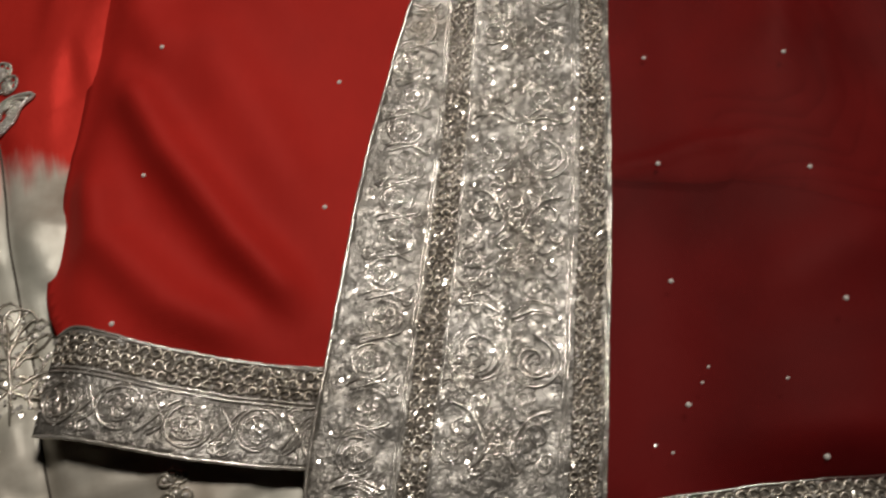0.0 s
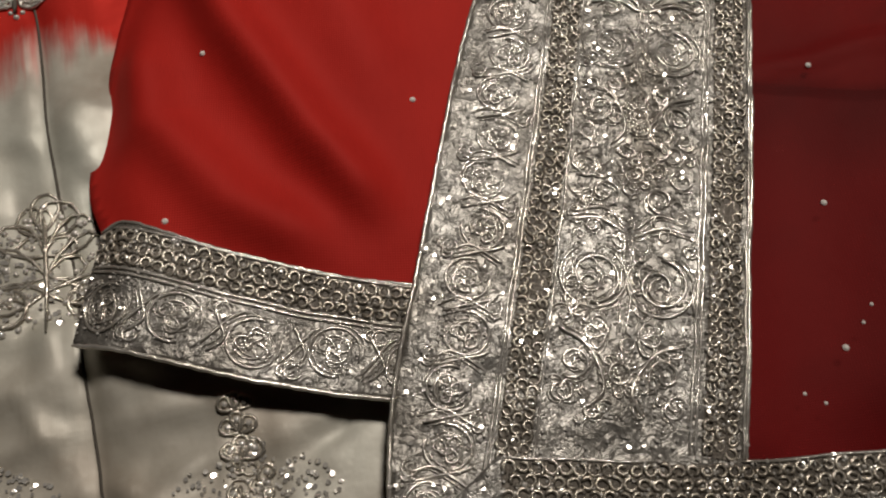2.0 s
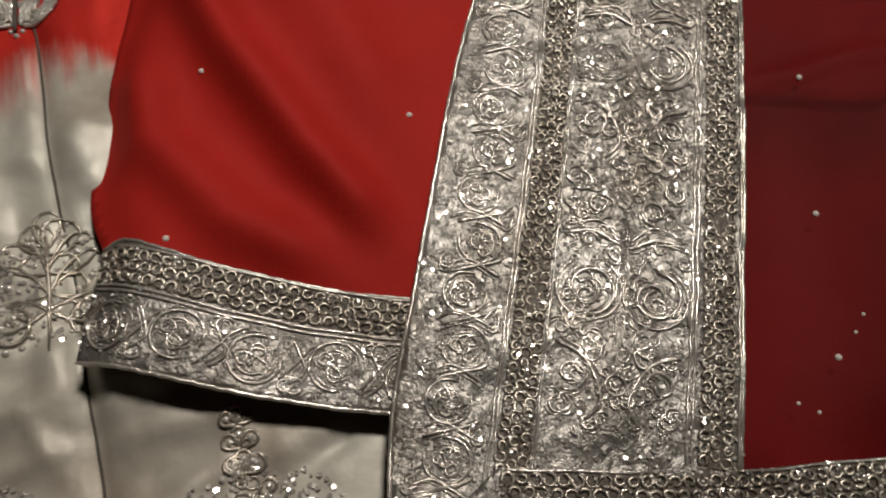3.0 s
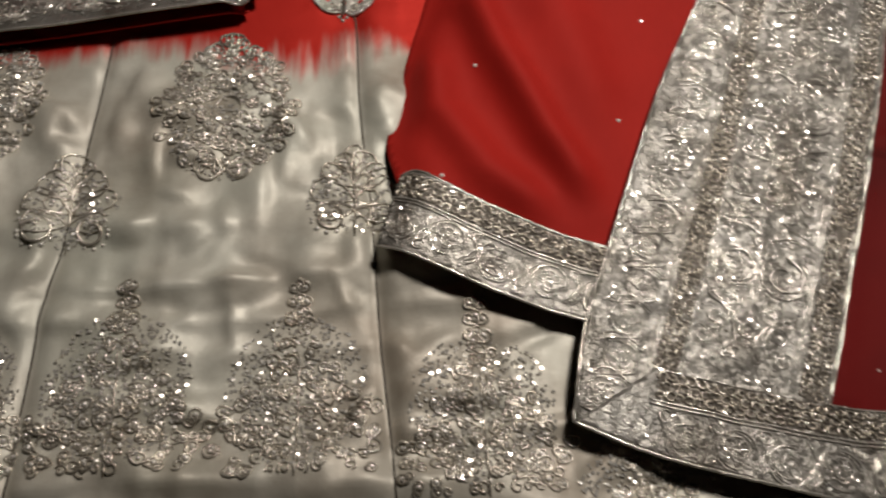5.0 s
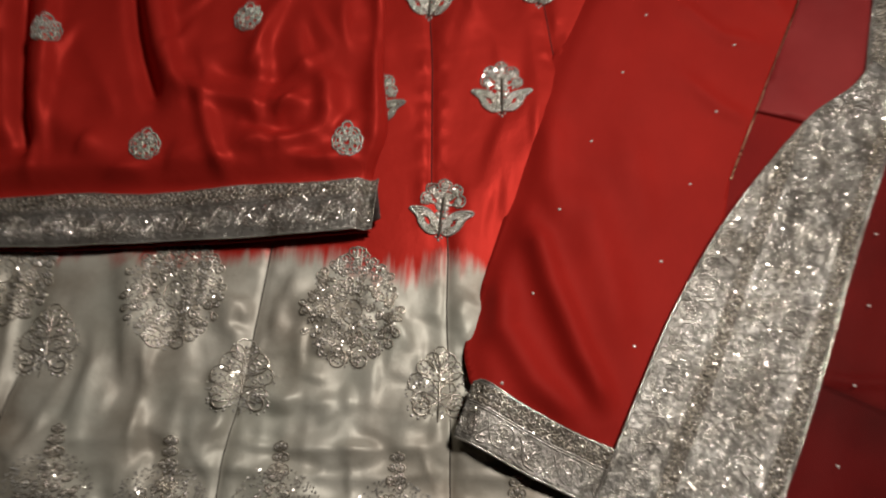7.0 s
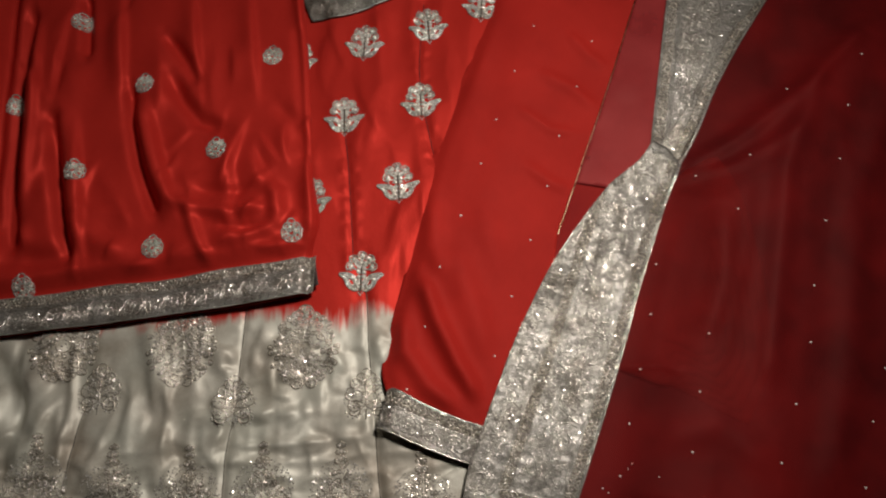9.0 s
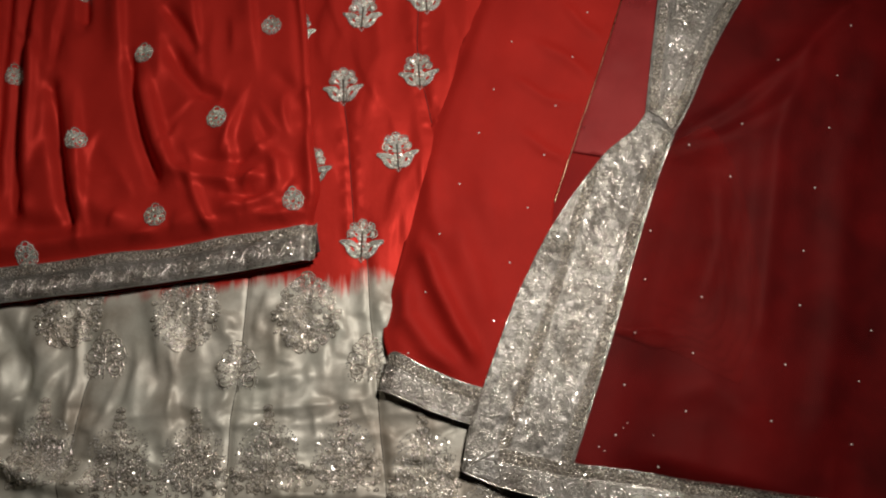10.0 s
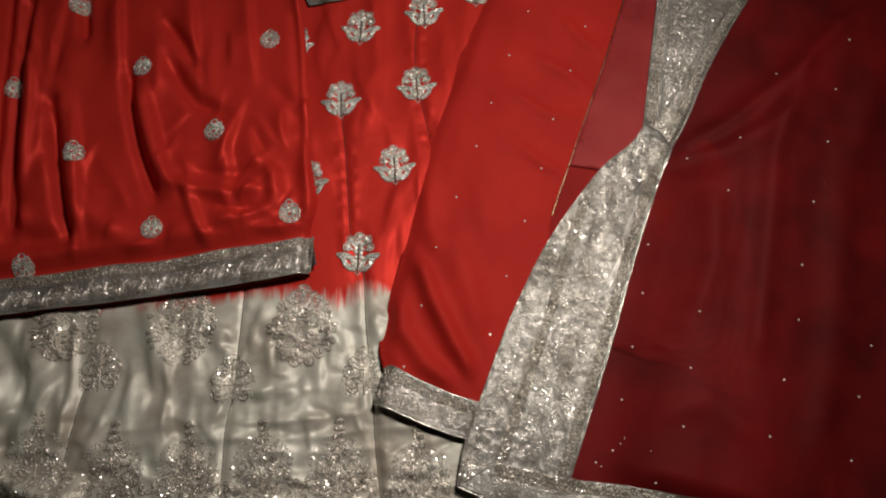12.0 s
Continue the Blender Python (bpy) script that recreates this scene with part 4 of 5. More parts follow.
def ring_chain(band, owner, d0, d1, s0, s1, rows, seed):
    """Rows of small linked metal rings and cut beads."""
    rng = random.Random(seed)
    soup, lights, spots, rings = Soup(), Soup(), [], []
    pitch = (d1 - d0) / rows
    for row in range(rows):
        d = d0 + pitch * (row + 0.5)
        n = int((s1 - s0) / (pitch * 1.05))
        for i in range(n):
            s = s0 + (i + 0.5 + 0.5 * (row % 2)) * (s1 - s0) / n
            r = pitch * rng.uniform(0.38, 0.48)
            start = rng.uniform(0, 360)
            ring = arc(s, d + rng.uniform(-0.0002, 0.0002), r, start, start + 335, 9, rng.uniform(0.75, 1.1), rng.uniform(-30, 30))
            rings.append((ring, pitch * rng.uniform(0.15, 0.21)))
            if rng.random() < 0.75:
                spots.append((s + rng.uniform(0.35, 0.65) * pitch, d + rng.uniform(-0.5, 0.5) * pitch, pitch * rng.uniform(0.18, 0.30)))
    lay(soup, rings, band, band.height, band.outline, 4)
    beads(lights, spots, band, band.height, band.outline, 5)
    ground = Soup()
    along = np.arange(s0, s1, 0.0025)
    for a, b in zip(along[:-1], along[1:]):
        gx, gy = band(np.array([a, b, b, a]), np.array([d0, d0, d1, d1]))
        if inside(gx, gy, band.outline).all():
            gz = band.height(gx, gy) + 0.00015
            ground.add(list(zip(gx, gy, gz)), [(0, 1, 2, 3) if (gx[1] - gx[0]) * (gy[3] - gy[0]) > (gy[1] - gy[0]) * (gx[3] - gx[0]) else (3, 2, 1, 0)])
    part("chain_ground", ground, chain_cloth, owner, "dull brown-grey woven strip")
    tagged(part("ring_chain", soup, antique, owner, "rows of linked dull silver rings"), kind="stuff")
    tagged(part("beadwork", lights, spangle, owner, "bright cut beads"), kind="stuff")


def cords(band, owner, offsets, s0, s1, r=0.0005, mat=None):
    for d in offsets:
        s = np.arange(s0, s1, 0.0022)
        soup = Soup()
        wob = 0.00018 * np.sin(s * 2600)
        lay(soup, [(np.stack([s, np.full(len(s), d) + wob], 1), r)], band, band.height, band.outline)
        if soup.verts:
            part("cord", soup, mat or thread, owner)


def piping(line, height, owner, r=0.0007, label="bright silver piping"):
    p = spline(line, 0.0018)
    soup = Soup()
    z = height(p[:, 0], p[:, 1]) + 0.0001
    side = 0.00012 * np.sin(np.arange(len(p)) * 2.1) + 0.00015 * lumps(p[:, 1] / 0.006, p[:, 0] / 0.006, 88)
    soup.tube(np.column_stack([p[:, 0] + side, p[:, 1] + side, z]), r, 6)
    part("piping", soup, thread, owner, label)


def scroll_unit(s, d0, d1, pitch, flip, rng):
    """One turn of a running scroll with a rosette in it."""
    w, m = d1 - d0, (d0 + d1) / 2
    r, t = min(w, pitch) * 0.36, 0.00044
    g = 1 if flip else -1
    cx, cy = s, m - g * w * 0.05
    lines = [
        (arc(cx, cy, r * 1.08, 70 * g, 380 * g, 26), t * 1.1),
        (curl(cx, cy, r * 0.80, 200 * g, 430 * g, 26, 0.30), t),
        (drop(cx - r * 0.2, cy, r * 0.75, r * 0.5, 60 * g), t),
        (drop(cx, cy - r * 0.1, r * 0.75, r * 0.5, 200 * g), t),
        (drop(cx + r * 0.1, cy, r * 0.7, r * 0.45, 310 * g), t),
        (spline([(s - pitch * 0.52, m + w * 0.34), (s - pitch * 0.36, m + w * 0.10), (s - pitch * 0.47, m - w * 0.16), (s - pitch * 0.60, m - w * 0.38)], 0.0012), t * 1.15),
        (spline([(s - pitch * 0.66, m + w * 0.30), (s - pitch * 0.50, m + w * 0.02), (s - pitch * 0.33, m - w * 0.30), (s - pitch * 0.20, m - w * 0.40)], 0.0012), t * 1.15),
        (arc(s - pitch * 0.46, m + g * w * 0.36, r * 0.36, 0, 330, 12), t),
        (arc(s + pitch * 0.42, m - g * w * 0.38, r * 0.26, 0, 330, 10), t),
    ]
    spots = [(cx + r * 0.9 * math.cos(a), cy + r * 0.9 * math.sin(a), 0.0006) for a in np.arange(0, 6.2, 0.8)]
    spots += [(cx + rng.uniform(-0.5, 0.5) * r, cy + rng.uniform(-0.5, 0.5) * r, rng.uniform(0.0005, 0.0009)) for _ in range(6)]
    return lines, spots


def damask_unit(s, d0, d1, pitch, rng):
    """One repeat of the broad field: facing scrolls round a stalk, a rosette and leaves."""
    w, m = d1 - d0, (d0 + d1) / 2
    t = 0.00050
    lines, spots = [], []
    for g in (-1, 1):
        a = m + g * w * 0.25
        lines += [
            (curl(s, a, w * 0.215, 90 + 90 * g, g * 470, 34, 0.30), t * 1.2),
            (arc(s, a, w * 0.245, 180 - 150, 180 + 150, 28), t),
            (curl(s - pitch * 0.02, a + g * w * 0.02, w * 0.11, 0, -g * 420, 20, 0.3), t),
            (spline([(s + pitch * 0.17, m + g * w * 0.02), (s + pitch * 0.22, a), (s + pitch * 0.20, m + g * w * 0.46)], 0.0015), t * 1.3),
            (spline([(s + pitch * 0.20, m + g * w * 0.04), (s + pitch * 0.265, a - g * w * 0.04), (s + pitch * 0.235, m + g * w * 0.46)], 0.0015), t),
            (curl(s + pitch * 0.33, m + g * w * 0.22, w * 0.125, 200, g * 440, 24, 0.28), t * 1.1),
            (curl(s + pitch * 0.42, m + g * w * 0.38, w * 0.10, 20, -g * 420, 22, 0.3), t),
            (curl(s - pitch * 0.31, m + g * w * 0.33, w * 0.13, 150, g * 430, 24, 0.3), t * 1.1),
            (spline([(s - pitch * 0.20, m + g * w * 0.46), (s - pitch * 0.25, m + g * w * 0.24), (s - pitch * 0.38, m + g * w * 0.10), (s - pitch * 0.46, m + g * w * 0.20)], 0.0015), t * 1.2),
            (arc(s - pitch * 0.42, m + g * w * 0.40, w * 0.06, 0, 340, 14), t),
        ]
        for heading in (40, 90, 140):
            lines.append((drop(s - pitch * 0.20, m + g * w * 0.12, w * 0.15, w * 0.085, heading * g), t))
            lines.append((drop(s + pitch * 0.30, m + g * w * 0.42, w * 0.12, w * 0.07, (heading + 160) * g), t * 0.9))
        for k in np.linspace(-0.16, 0.16, 6):
            lines.append((np.array([(s + k * pitch, m + g * w * 0.012), (s + k * pitch + 0.0003, m + g * w * 0.035), (s + k * pitch, m + g * w * 0.055)]), t * 0.9))
        lines.append((spline([(s - pitch * 0.19, m + g * w * 0.020), (s, m + g * w * 0.045), (s + pitch * 0.19, m + g * w * 0.020)], 0.002), t * 0.8))
    for q in (0.42, -0.33):
        c = s + pitch * q
        lines.append((arc(c, m, w * 0.075, 0, 345, 18), t * 1.2))
        lines.append((curl(c, m, w * 0.05, 0, 500, 16, 0.3), t))
        for i in range(8):
            lines.append((drop(c + w * 0.075 * math.cos(i * 0.785), m + w * 0.075 * math.sin(i * 0.785), w * 0.075, w * 0.06, i * 45, 9), t * 0.85))
        spots.append((c, m, 0.0013))
    for i in range(110):
        spots.append((s + rng.uniform(-0.5, 0.5) * pitch, m + rng.uniform(-0.48, 0.48) * w, rng.uniform(0.0004, 0.0008)))
    for i in range(80):
        lines.append((curl(s + rng.uniform(-0.5, 0.5) * pitch, m + rng.uniform(-0.46, 0.46) * w, rng.uniform(0.0016, 0.0042), rng.uniform(0, 360), rng.choice((-1, 1)) * rng.uniform(200, 420), 12), t * rng.uniform(0.7, 1.1)))
    return lines, spots


def scrolls(band, owner, d0, d1, s0, s1, pitch, seed, name="scroll_motif"):
    rng = random.Random(seed)
    n = max(1, int((s1 - s0) / pitch))
    pitch = (s1 - s0) / n
    for i in range(n):
        if name == "damask_motif":
            lines, spots = damask_unit(s0 + (i + 0.5) * pitch, d0, d1, pitch, rng)
        else:
            lines, spots = scroll_unit(s0 + (i + 0.5) * pitch, d0, d1, pitch, i % 2, rng)
        soup = Soup()
        lines = lines + [(p * np.array([1, 1]) + np.array([rng.choice((-1, 1)) * r * 1.9, rng.choice((-1, 1)) * r * 1.9]), r * 0.55) for p, r in lines]
        for p, r in lines[:len(lines) // 2]:
            spots += [(p[k, 0] + rng.uniform(-1, 1) * r, p[k, 1] + rng.uniform(-1, 1) * r, r * rng.uniform(0.9, 1.3)) for k in range(2, len(p), 5)]
        lay(soup, lines, band, band.height, band.outline)
        beads(soup, spots, band, band.height, band.outline, 5)
        if soup.verts:
            part(name, soup, thread, owner)


# ---- the kurta ----
kurta = tagged(new("kurta"), "red satin kurta with silver buds, folded over the skirt", "tunic")
outline = np.vstack([hem_bottom_line, kurta_right_line, spline(KURTA_LEFT)[::-1]])
part("kurta_cloth", sheet(outline, 0.0020, kurta_height, 22), kurta_satin, kurta, "red satin with soft folds")
hem_outline = np.vstack([hem_bottom_line, spline([(-0.192, 0.077), (-0.203, 0.116)]), spline(KURTA_HEM_TOP)[::-1]])
hem = part("hem_border", sheet(hem_outline, 0.0020, hem_height, 22), tissue, kurta, "silver tissue hem border")
band = Band(KURTA_HEM_TOP, -1, hem_height, hem_outline)
ring_chain(band, hem, 0.0015, 0.0115, 0.0, band.length, 3, 71)
cords(band, hem, (0.0008, 0.0125, 0.0140), 0.0, band.length)
scrolls(band, hem, 0.0150, 0.0360, 0.0, band.length, 0.0185, 72)
glitter(hem, 2200, (0, band.length, 0.001, 0.037, False), band, hem_height, 301, hem_outline, (0.0003, 0.0006))
piping(KURTA_HEM_BOTTOM, hem_height, hem)
# Near-black lining; its colour also stands in for shade under the lifted hem.
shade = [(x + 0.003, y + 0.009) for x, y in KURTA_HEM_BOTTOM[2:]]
part("hem_lining", sheet(np.vstack([spline(shade), spline([(-0.203, 0.112), (-0.30, 0.070), (-0.372, 0.036)])]), 0.0025, lambda x, y: hem_height(x, y) - 0.0032, 22), lining, kurta, "dark lining with the hem's shade in its colour")


def small_motif(x, y, seed, turn=20):
    rng = random.Random(seed)
    at = placed(x, y, turn)
    soup, lights = Soup(), Soup()
    lay(soup, [(curl(0, -0.001, 0.0062, 0, 900, 34, 0.2), 0.0008)], at, kurta_height)
    ob = part("bud_motif", soup, zari, kurta, "small silver bud stitched on red satin")
    for i in range(9):
        a = 90 + i * 40
        u, v = 0.0030 * math.cos(radians(a)), -0.001 + 0.0030 * math.sin(radians(a))
        petal = Soup()
        lay(petal, [(drop(u, v, 0.0078 if i else 0.0105, 0.0062, a), 0.0008), (drop(u, v, 0.0054, 0.0036, a), 0.0008)], at, kurta_height)
        part("petal", petal, zari, ob)
    spots = [(rng.uniform(-0.008, 0.008), rng.uniform(-0.009, 0.009), rng.uniform(0.0006, 0.0012)) for _ in range(26)]
    beads(lights, spots, at, lambda px, py: kurta_height(px, py) + 0.0007)
    tagged(part("spangle_work", lights, spangle, ob, "silver spangles"), kind="stuff")


for k, (x, y) in enumerate([(-0.444, 0.252), (-0.339, 0.198), (-0.470, 0.1347), (-0.232, 0.131), (-0.362, 0.0797), (-0.3225, 0.3225), (-0.576, 0.1955), (-0.4737, 0.008), (-0.549, 0.3126), (-0.43, 0.39), (-0.54, 0.45)]):
    small_motif(x, y, 91 + k)

# ---- the dupatta ----
dupatta = tagged(new("dupatta"), "red and maroon net scarf with broad silver borders, folded", "scarf")
lower_outline = [(0.012, -0.030), (0.20, -0.060), (0.405, -0.030), (0.42, 0.30), (0.45, 0.64), (0.03, 0.64), (0.012, 0.30)]
part("lower_layer", sheet(lower_outline, 0.006, lower_net_height), net_bottom, dupatta, "dark maroon lower layer of net")
for k in range(7):
    # one red layer, repeated ever narrower to imitate a soft fold shadow
    g = 0.0085 * k
    middle_outline = np.vstack([spline([(0.07, 0.084), (0.105, 0.0832), (0.125, 0.0811), (0.155, 0.078), (0.195 - g, 0.066 + g), (0.226 - g, 0.060 + g)]), spline([(0.228 - g, 0.060 + g), (0.240 - g, 0.126), (0.222 - g, 0.20), (0.200 - g, 0.26), (0.165, 0.325), (0.135, 0.305)]), spline([(0.120, 0.28), (0.10, 0.20), (0.07, 0.084)])])
    part("middle_layer", sheet(middle_outline, 0.005, lambda x, y, lift=0.0005 * k: middle_net_height(x, y) - 0.0014 + lift, skirt=0.0001), net_middle, dupatta, "bright red layer under the net, stepped to imitate a fold shadow")
panel_outline = np.vstack([panel_left_line, spline(GOLD_LINE), spline([(0.030, 0.15), (0.035, 0.05), (0.035, -0.010)]), (spline(CUFF_TOP[1:]) - np.array([-0.002, 0.006]))[::-1]])
panel = part("folded_panel", sheet(panel_outline, 0.0024, panel_height), panel_chiffon, dupatta, "plain red chiffon panel")
inner = [(0.02, 0.09), (0.06, 0.09), (0.11, 0.27), (0.11, 0.33), (0.095, 0.62), (0.03, 0.62)]
# Darker copy of the red net: the recess's shade is put into its colour.
part("inner_fold", sheet(inner, 0.005, lambda x, y: lower_net_height(x, y) + 0.0016), make_chiffon("shaded_red_net", (0.27, 0.012, 0.010), (0.20, 0.008, 0.008)), dupatta, "red inner fold between panel and border")
pink_outline = np.vstack([spline(GOLD_LINE[:3] + [(0.031, 0.285), (0.0295, 0.262)]), spline([(0.048, 0.264), (0.075, 0.266)]), spline([(0.100, 0.31), (0.096, 0.40), (0.088, 0.50), (0.08, 0.62)])])
part("sheer_strip", sheet(pink_outline, 0.004, lambda x, y: 0.0118 + 0.0012 * lumps(x / 0.03, y / 0.03, 77)), net_pink, dupatta, "sheer pink-red single layer")
net_outline = np.vstack([spline(BORDER_RIGHT[1:]) - np.array([0.004, 0]), spline(UPPER_RIGHT) - np.array([0.004, 0]), spline([(0.44, 0.64), (0.40, 0.40), (0.384, 0.145), (0.388, 0.02), (0.392, -0.010)]), spline(FOOT_TOP[:-1])[::-1] - np.array([0, 0.003])])
net = part("top_net", sheet(net_outline, 0.0032, net_height), net_top, dupatta, "see-through maroon net")
line = spline(GOLD_LINE, 0.002)
soup = Soup()
soup.tube(np.column_stack([line, panel_height(line[:, 0], line[:, 1]) + 0.0006]), 0.0007, 5)
gold = make_metal("gold_thread", (0.68, 0.52, 0.33), (0.42, 0.28, 0.16), 0.3, 1500, 0.5, 0.0003)
part("selvedge_thread", soup, gold, dupatta, "thin gold edge thread")

cuff_outline = np.vstack([spline(CUFF_BOTTOM), spline(CUFF_TOP)[::-1]])
cuff = part("narrow_border", sheet(cuff_outline, 0.0016, cuff_height), tissue, dupatta, "narrow silver border along the folded panel")
band = Band([(-0.097, 0.0068), (-0.080, 0.0058)] + CUFF_TOP[2:], -1, cuff_height, cuff_outline)
ring_chain(band, cuff, 0.0012, 0.0120, 0.0, band.length, 3, 81)
cords(band, cuff, (0.0006, 0.0130, 0.0145), 0.0, band.length)
scrolls(band, cuff, 0.0150, 0.0335, 0.002, band.length, 0.0190, 82)
glitter(cuff, 600, (0, band.length, 0.001, 0.034, False), band, cuff_height, 302, cuff_outline, (0.0003, 0.0005))
piping(CUFF_BOTTOM, cuff_height, cuff)
piping(CUFF_TOP, cuff_height, cuff, 0.0006, "dull silver cord")

wide_outline = np.vstack([spline(BORDER_LEFT), spline([(0.096, 0.323), (0.112, 0.318), (0.128, 0.304)]), border_right_line[::-1]])
wide = part("wide_border", sheet(wide_outline, 0.0018, border_height), tissue, dupatta, "broad silver tissue border with scrolls")
band = Band(BORDER_RIGHT, 1, border_height, wide_outline)
ring_chain(band, wide, 0.0025, 0.0125, 0.036, band.length, 3, 101)
cords(band, wide, (0.0010, 0.0145, 0.0160), 0.036, band.length)
cords(band, wide, (0.0585, 0.0700, 0.0712), 0.018, band.length)
ring_chain(band, wide, 0.0595, 0.0690, 0.024, band.length, 3, 102)
scrolls(band, wide, 0.0170, 0.0575, 0.040, band.length, 0.072, 103, "damask_motif")
scrolls(band, wide, 0.0720, 0.0945, 0.000, band.length, 0.0168, 104)
glitter(wide, 3900, (0, band.length, 0.0, 0.097, False), band, border_height, 303, wide_outline, (0.00035, 0.0007))
piping(BORDER_LEFT, border_height, wide, 0.0007)
piping(BORDER_RIGHT[1:], border_height, wide, 0.0007)

foot_outline = np.vstack([spline(FOOT_BOTTOM), spline(FOOT_TOP)[::-1], spline([(0.088, -0.049), (0.060, -0.050), (0.027, -0.0515)]), spline([(0.027, -0.0515), (0.000, -0.0805)])])
foot = part("foot_border", sheet(foot_outline, 0.0020, lambda x, y: foot_height(x, y) + 0.0022 * step_up(-x, -0.11, -0.085)), tissue, dupatta, "silver border along the lower edge")
foot_lift = lambda x, y: foot_height(x, y) + 0.0022 * step_up(-np.asarray(x), -0.11, -0.085)
band = Band([(0.022, -0.0515), (0.060, -0.0500), (0.096, -0.0475)] + FOOT_TOP[1:], -1, foot_lift, foot_outline)
ring_chain(band, foot, 0.0010, 0.0120, 0.006, band.length, 3, 105)
cords(band, foot, (0.0004, 0.0130, 0.0145), 0.004, band.length)
scrolls(band, foot, 0.0150, 0.0370, 0.010, band.length, 0.0185, 106)
glitter(foot, 2600, (0, band.length, 0.0, 0.040, False), band, foot_lift, 304, foot_outline, (0.0003, 0.0006))
piping(FOOT_BOTTOM, foot_lift, foot)

upper_outline = np.vstack([spline(UPPER_LEFT), spline(UPPER_RIGHT)[::-1]])
upper = part("upper_border", sheet(upper_outline, 0.0022, upper_height), tissue, dupatta, "silver border running up behind the twist")
band = Band(UPPER_LEFT, -1, upper_height, upper_outline)
cords(band, upper, (0.0012, 0.0145, 0.0160, 0.0580), 0.0, band.length)
ring_chain(band, upper, 0.0025, 0.0125, 0.0, band.length, 3, 107)
scrolls(band, upper, 0.0170, 0.0570, 0.0, band.length, 0.072, 108, "damask_motif")
glitter(upper, 2600, (0, band.length, 0.0, 0.080, False), band, upper_height, 305, upper_outline)
piping(UPPER_LEFT, upper_height, upper)
fold_outline = np.vstack([spline(UPPER_FOLD), spline(UPPER_RIGHT)[::-1]])
fold = part("folded_border", sheet(fold_outline, 0.0018, fold_height), tissue, dupatta, "folded-over edge of the silver border")
band = Band(UPPER_RIGHT, 1, fold_height, fold_outline)
cords(band, fold, (0.0012, 0.0135), 0.0, band.length)
ring_chain(band, fold, 0.0025, 0.0125, 0.0, band.length, 3, 109)
scrolls(band, fold, 0.0140, 0.0300, 0.0, band.length, 0.0168, 110)
glitter(fold, 700, (0, band.length, 0.0, 0.030, False), band, fold_height, 306, fold_outline)
piping(UPPER_RIGHT, fold_height, fold, 0.0006)
piping(UPPER_FOLD, fold_height, fold, 0.0005)

SIDE_LEFT = [(0.383, -0.012), (0.379, 0.062), (0.376, 0.145), (0.385, 0.30), (0.40, 0.45), (0.42, 0.62)]
SIDE_RIGHT = [(0.425, -0.006), (0.421, 0.062), (0.418, 0.145), (0.427, 0.30), (0.442, 0.45), (0.462, 0.62)]
side_outline = np.vstack([spline(SIDE_LEFT), spline(SIDE_RIGHT)[::-1]])
side_height = lambda x, y: 0.0165 + 0.0008 * lumps(np.asarray(x) / 0.03, np.asarray(y) / 0.04, 78)
side = part("side_border", sheet(side_outline, 0.0025, side_height), tissue, dupatta, "silver border along the far edge")
band = Band(SIDE_LEFT, -1, side_height, side_outline)
ring_chain(band, side, 0.0015, 0.0115, 0.0, band.length, 3, 111)
scrolls(band, side, 0.0150, 0.0360, 0.0, band.length, 0.0185, 112)

# rhinestones, set singly on the chiffon and the net
gem = Soup()
gem_rings = ((0.0, 1.0), (0.55, 0.95), (1.0, 0.35), (1.05, 0.0))
gem.verts = [(0, 0, 0.0009)]
for radius, high in gem_rings[1:]:
    for i in range(8):
        a = math.pi * (i + 0.5 * high) / 4
        gem.verts.append((0.00125 * radius * math.cos(a), 0.00125 * radius * math.sin(a), 0.0009 * high))
for i in range(8):
    j = (i + 1) % 8
    gem.faces.append((0, 1 + i, 1 + j))
    for ring in (0, 1):
        a, b = 1 + 8 * ring, 9 + 8 * ring
        gem.faces.append((a + i, b + i, b + j, a + j))
gem_mesh = gem.mesh("rhinestone", stone_mat, False)
PANEL_GEMS = [(-0.0745, 0.1943), (-0.0795, 0.134), (-0.0773, 0.0735), (-0.077, 0.011), (-0.0696, 0.256), (-0.0672, 0.3104), (-0.0626, 0.3735), (-0.001, 0.188), (-0.005, 0.126), (-0.006, 0.064), (0.002, 0.250), (0.001, 0.310), (0.006, 0.372), (-0.056, 0.435), (0.010, 0.435)]
NET_GEMS = [(0.2896, 0.4805), (0.2805, 0.412), (0.191, 0.327), (0.2785, 0.347), (0.1445, 0.296), (0.2715, 0.275), (0.187, 0.263), (0.1237, 0.194), (0.268, 0.205), (0.271, 0.149), (0.345, 0.147), (0.264, 0.088), (0.3375, 0.0945), (0.2575, 0.033), (0.337, 0.035), (0.179, 0.1313), (0.1796, 0.0759), (0.1818, 0.0216), (0.1683, -0.0318)]
NET_GEMS += [(0.1275, 0.142), (0.1275, 0.0865), (0.1275, 0.035), (0.1283, -0.0125), (0.359, 0.286), (0.358, 0.225), (0.36, 0.36), (0.22, 0.42)]
FAINT_GEMS = [(0.1335, -0.005), (0.1590, -0.006), (0.1160, -0.0265), (0.1215, -0.0290), (0.136, 0.0005)]
rng = random.Random(7)
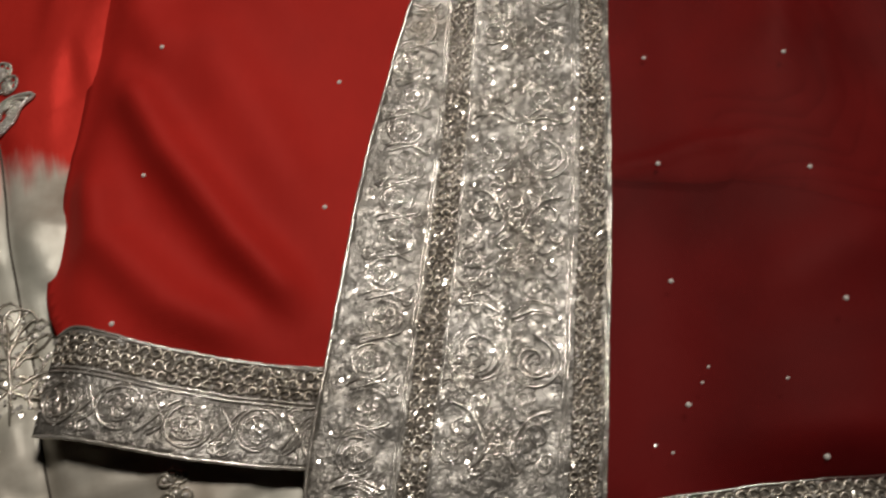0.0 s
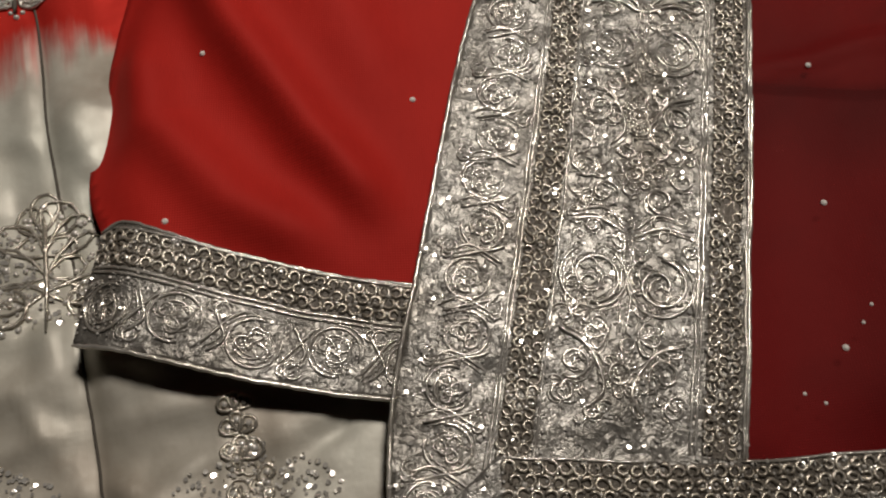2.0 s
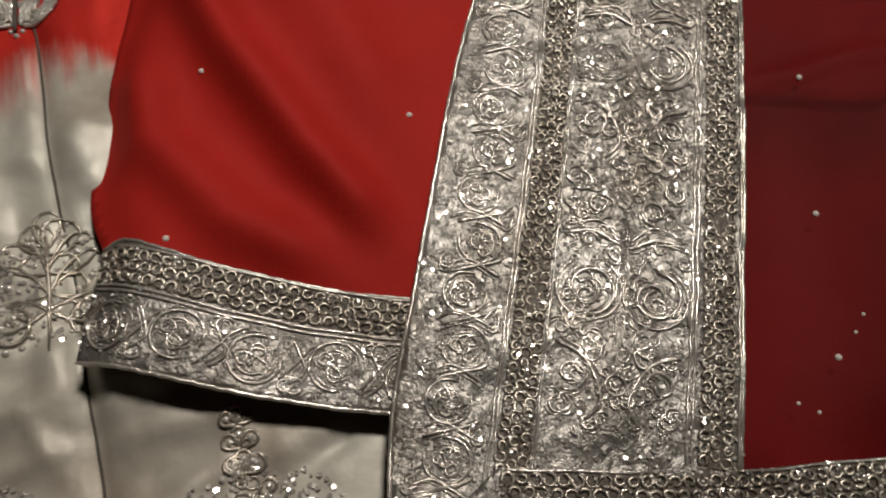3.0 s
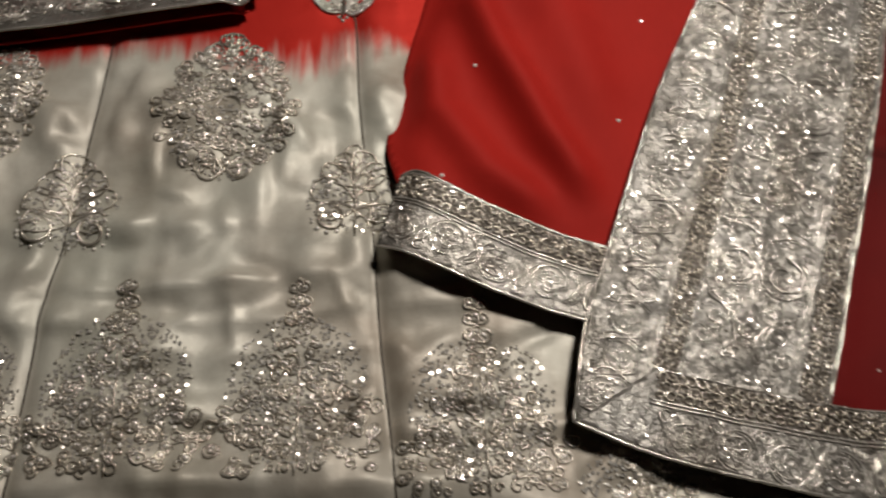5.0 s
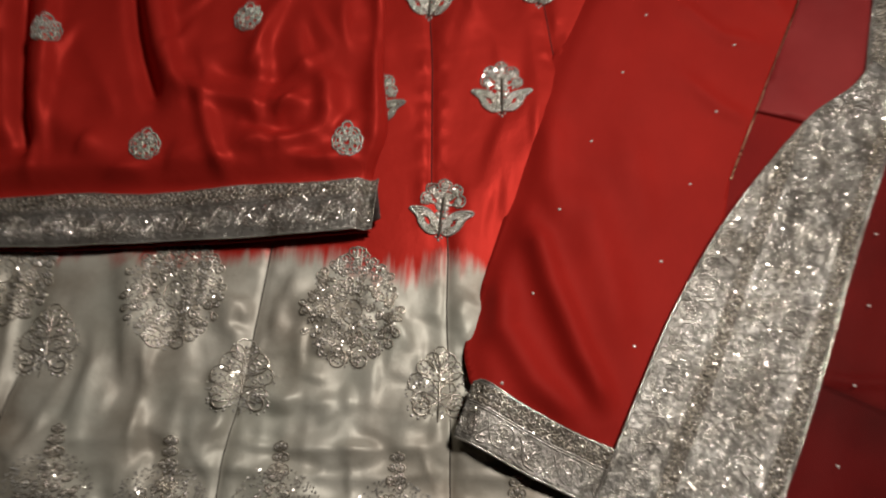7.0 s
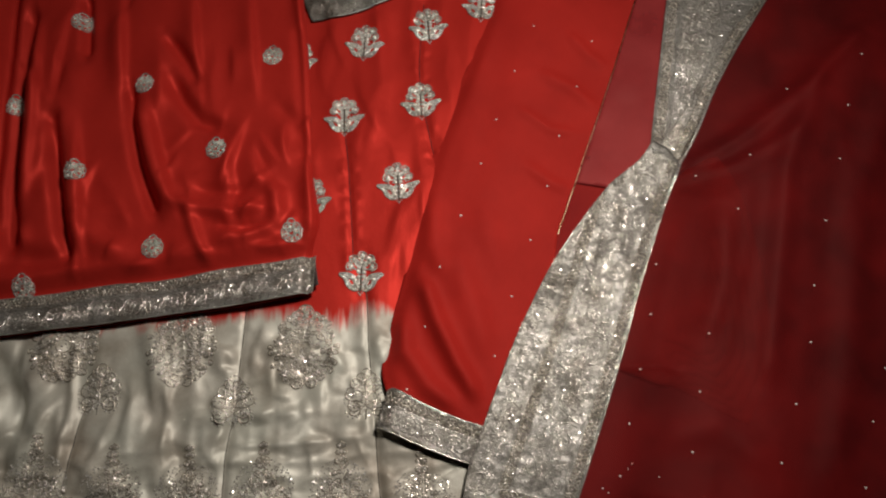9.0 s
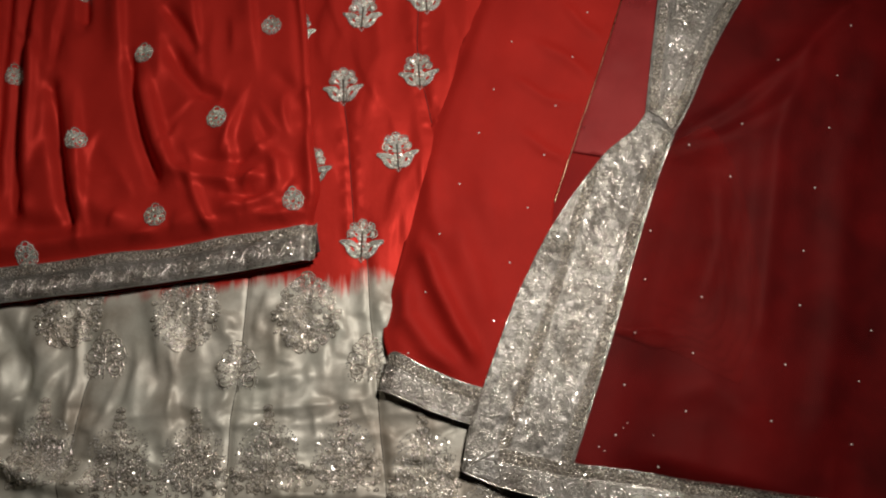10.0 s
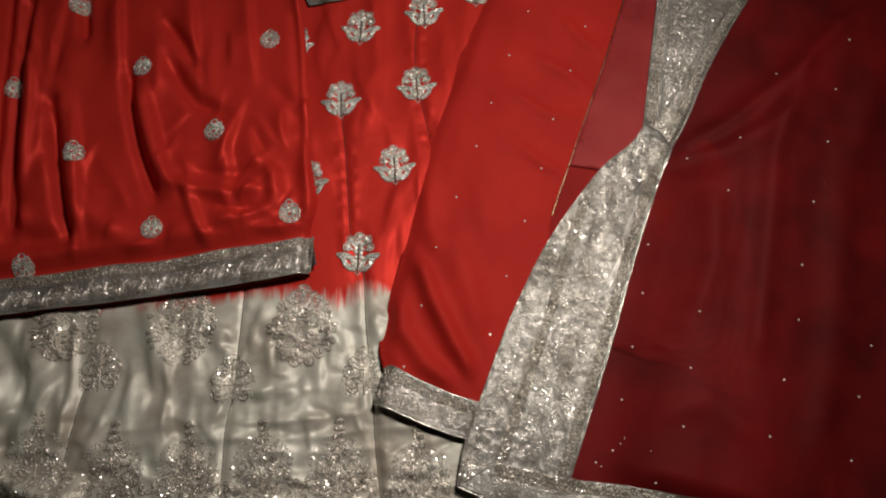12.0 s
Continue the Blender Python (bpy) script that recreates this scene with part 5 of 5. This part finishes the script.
for spots, owner, height in ((PANEL_GEMS, panel, panel_height), (NET_GEMS, net, net_height), (FAINT_GEMS, net, net_height)):
    for x, y in spots:
        ob = part("rhinestone", gem_mesh, stone_mat, owner)
        ob.matrix_basis = pose(x, y, float(height(np.array([x]), np.array([y]))[0]) - 0.0001, rng.uniform(-9, 9), rng.uniform(-9, 9), rng.uniform(0, 360)) @ Matrix.Scale(0.5 if spots is FAINT_GEMS else 0.85, 4)
ob = part("rhinestone", gem_mesh, stone_mat, wide)
ob.matrix_basis = pose(0.0024, 0.008, float(border_height(0.0024, 0.008)) + 0.0003)

# ---- beside the clothes ----
band_outline = np.vstack([spline([(-0.300, 0.383), (-0.268, 0.397), (-0.236, 0.420), (-0.20, 0.455)]), spline([(-0.215, 0.49), (-0.26, 0.455), (-0.29, 0.432), (-0.325, 0.415)])])
waist_height = lambda x, y: lehenga_height(x, y) + 0.004
waist = part("waist_border", sheet(band_outline, 0.002, waist_height, 30), tissue, kurta, "silver border end on the far side")
band = Band([(-0.300, 0.383), (-0.268, 0.397), (-0.236, 0.420), (-0.20, 0.455)], 1, waist_height, band_outline)
scrolls(band, waist, 0.004, 0.024, 0.0, band.length, 0.0185, 120)


def packet():
    """A plump printed plastic packet, with its print in thin raised films."""
    bag = tagged(new("printed_packet"), "blue and dark printed plastic packet lying beside the kurta", "packet")
    bag.location = (-0.690, 0.205, 0.0)
    bag.rotation_euler = (0, 0, radians(20))

    def plump(u, v):
        e = np.clip(1 - np.maximum(np.abs(u) / 0.085, np.abs(v) / 0.115) ** 2.2, 0, 1)
        return 0.0 + 0.022 * e ** 0.6 + 0.0012 * lumps(u / 0.03, v / 0.03, 131)

    edge = [(-0.084, -0.114), (0.084, -0.114), (0.084, 0.114), (-0.084, 0.114)]
    part("pouch", sheet(edge, 0.004, plump, skirt=0.006), print_blue, bag, "glossy blue plastic")
    for name, mat, shape, lift in (
        ("dark_print", print_night, [(-0.08, 0.035), (0.0, 0.030), (0.08, 0.040), (0.08, 0.11), (0.0, 0.11), (-0.08, 0.11)], 0.0006),
        ("cloud_print", print_pale, [(-0.06, 0.030), (-0.03, 0.052), (0.0, 0.045), (0.02, 0.058), (0.045, 0.050), (0.062, 0.060), (0.078, 0.045), (0.080, 0.010), (0.060, -0.006), (0.040, 0.002), (0.015, -0.012), (-0.02, -0.004), (-0.055, -0.006)], 0.0010),
        ("green_print", print_green, [(-0.03, 0.018), (0.0, 0.034), (0.025, 0.028), (0.045, 0.042), (0.066, 0.030), (0.062, 0.012), (0.03, 0.010), (0.005, 0.002), (-0.03, 0.004)], 0.0014),
        ("purple_print", print_purple, [(-0.06, -0.014), (-0.01, -0.020), (0.035, -0.014), (0.06, -0.022), (0.03, -0.034), (-0.02, -0.030), (-0.06, -0.026)], 0.0010),
        ("blue_spot", print_spot, [(0.030, 0.078), (0.040, 0.092), (0.056, 0.090), (0.060, 0.076), (0.044, 0.068)], 0.0014),
    ):
        ring = spline(np.vstack([shape, shape[:1]]))
        part(name, sheet(ring, 0.003, lambda u, v, k=lift: plump(u, v) + k, skirt=0.0004), mat, bag)


packet()
ribbon_outline = np.vstack([spline([(-0.566, 0.122), (-0.582, 0.098), (-0.588, 0.062), (-0.600, 0.030), (-0.64, 0.00)]), spline([(-0.665, 0.02), (-0.632, 0.062), (-0.608, 0.098), (-0.590, 0.118), (-0.572, 0.130)])])
tagged(part("white_ribbon", sheet(ribbon_outline, 0.0022, lambda x, y: 0.012 + 0.006 * lumps(x / 0.014, y / 0.020, 141) + 0.004 * lumps(x / 0.03, y / 0.03, 142)), white_cloth), "crumpled white cloth ribbon between packet and skirt", "ribbon")
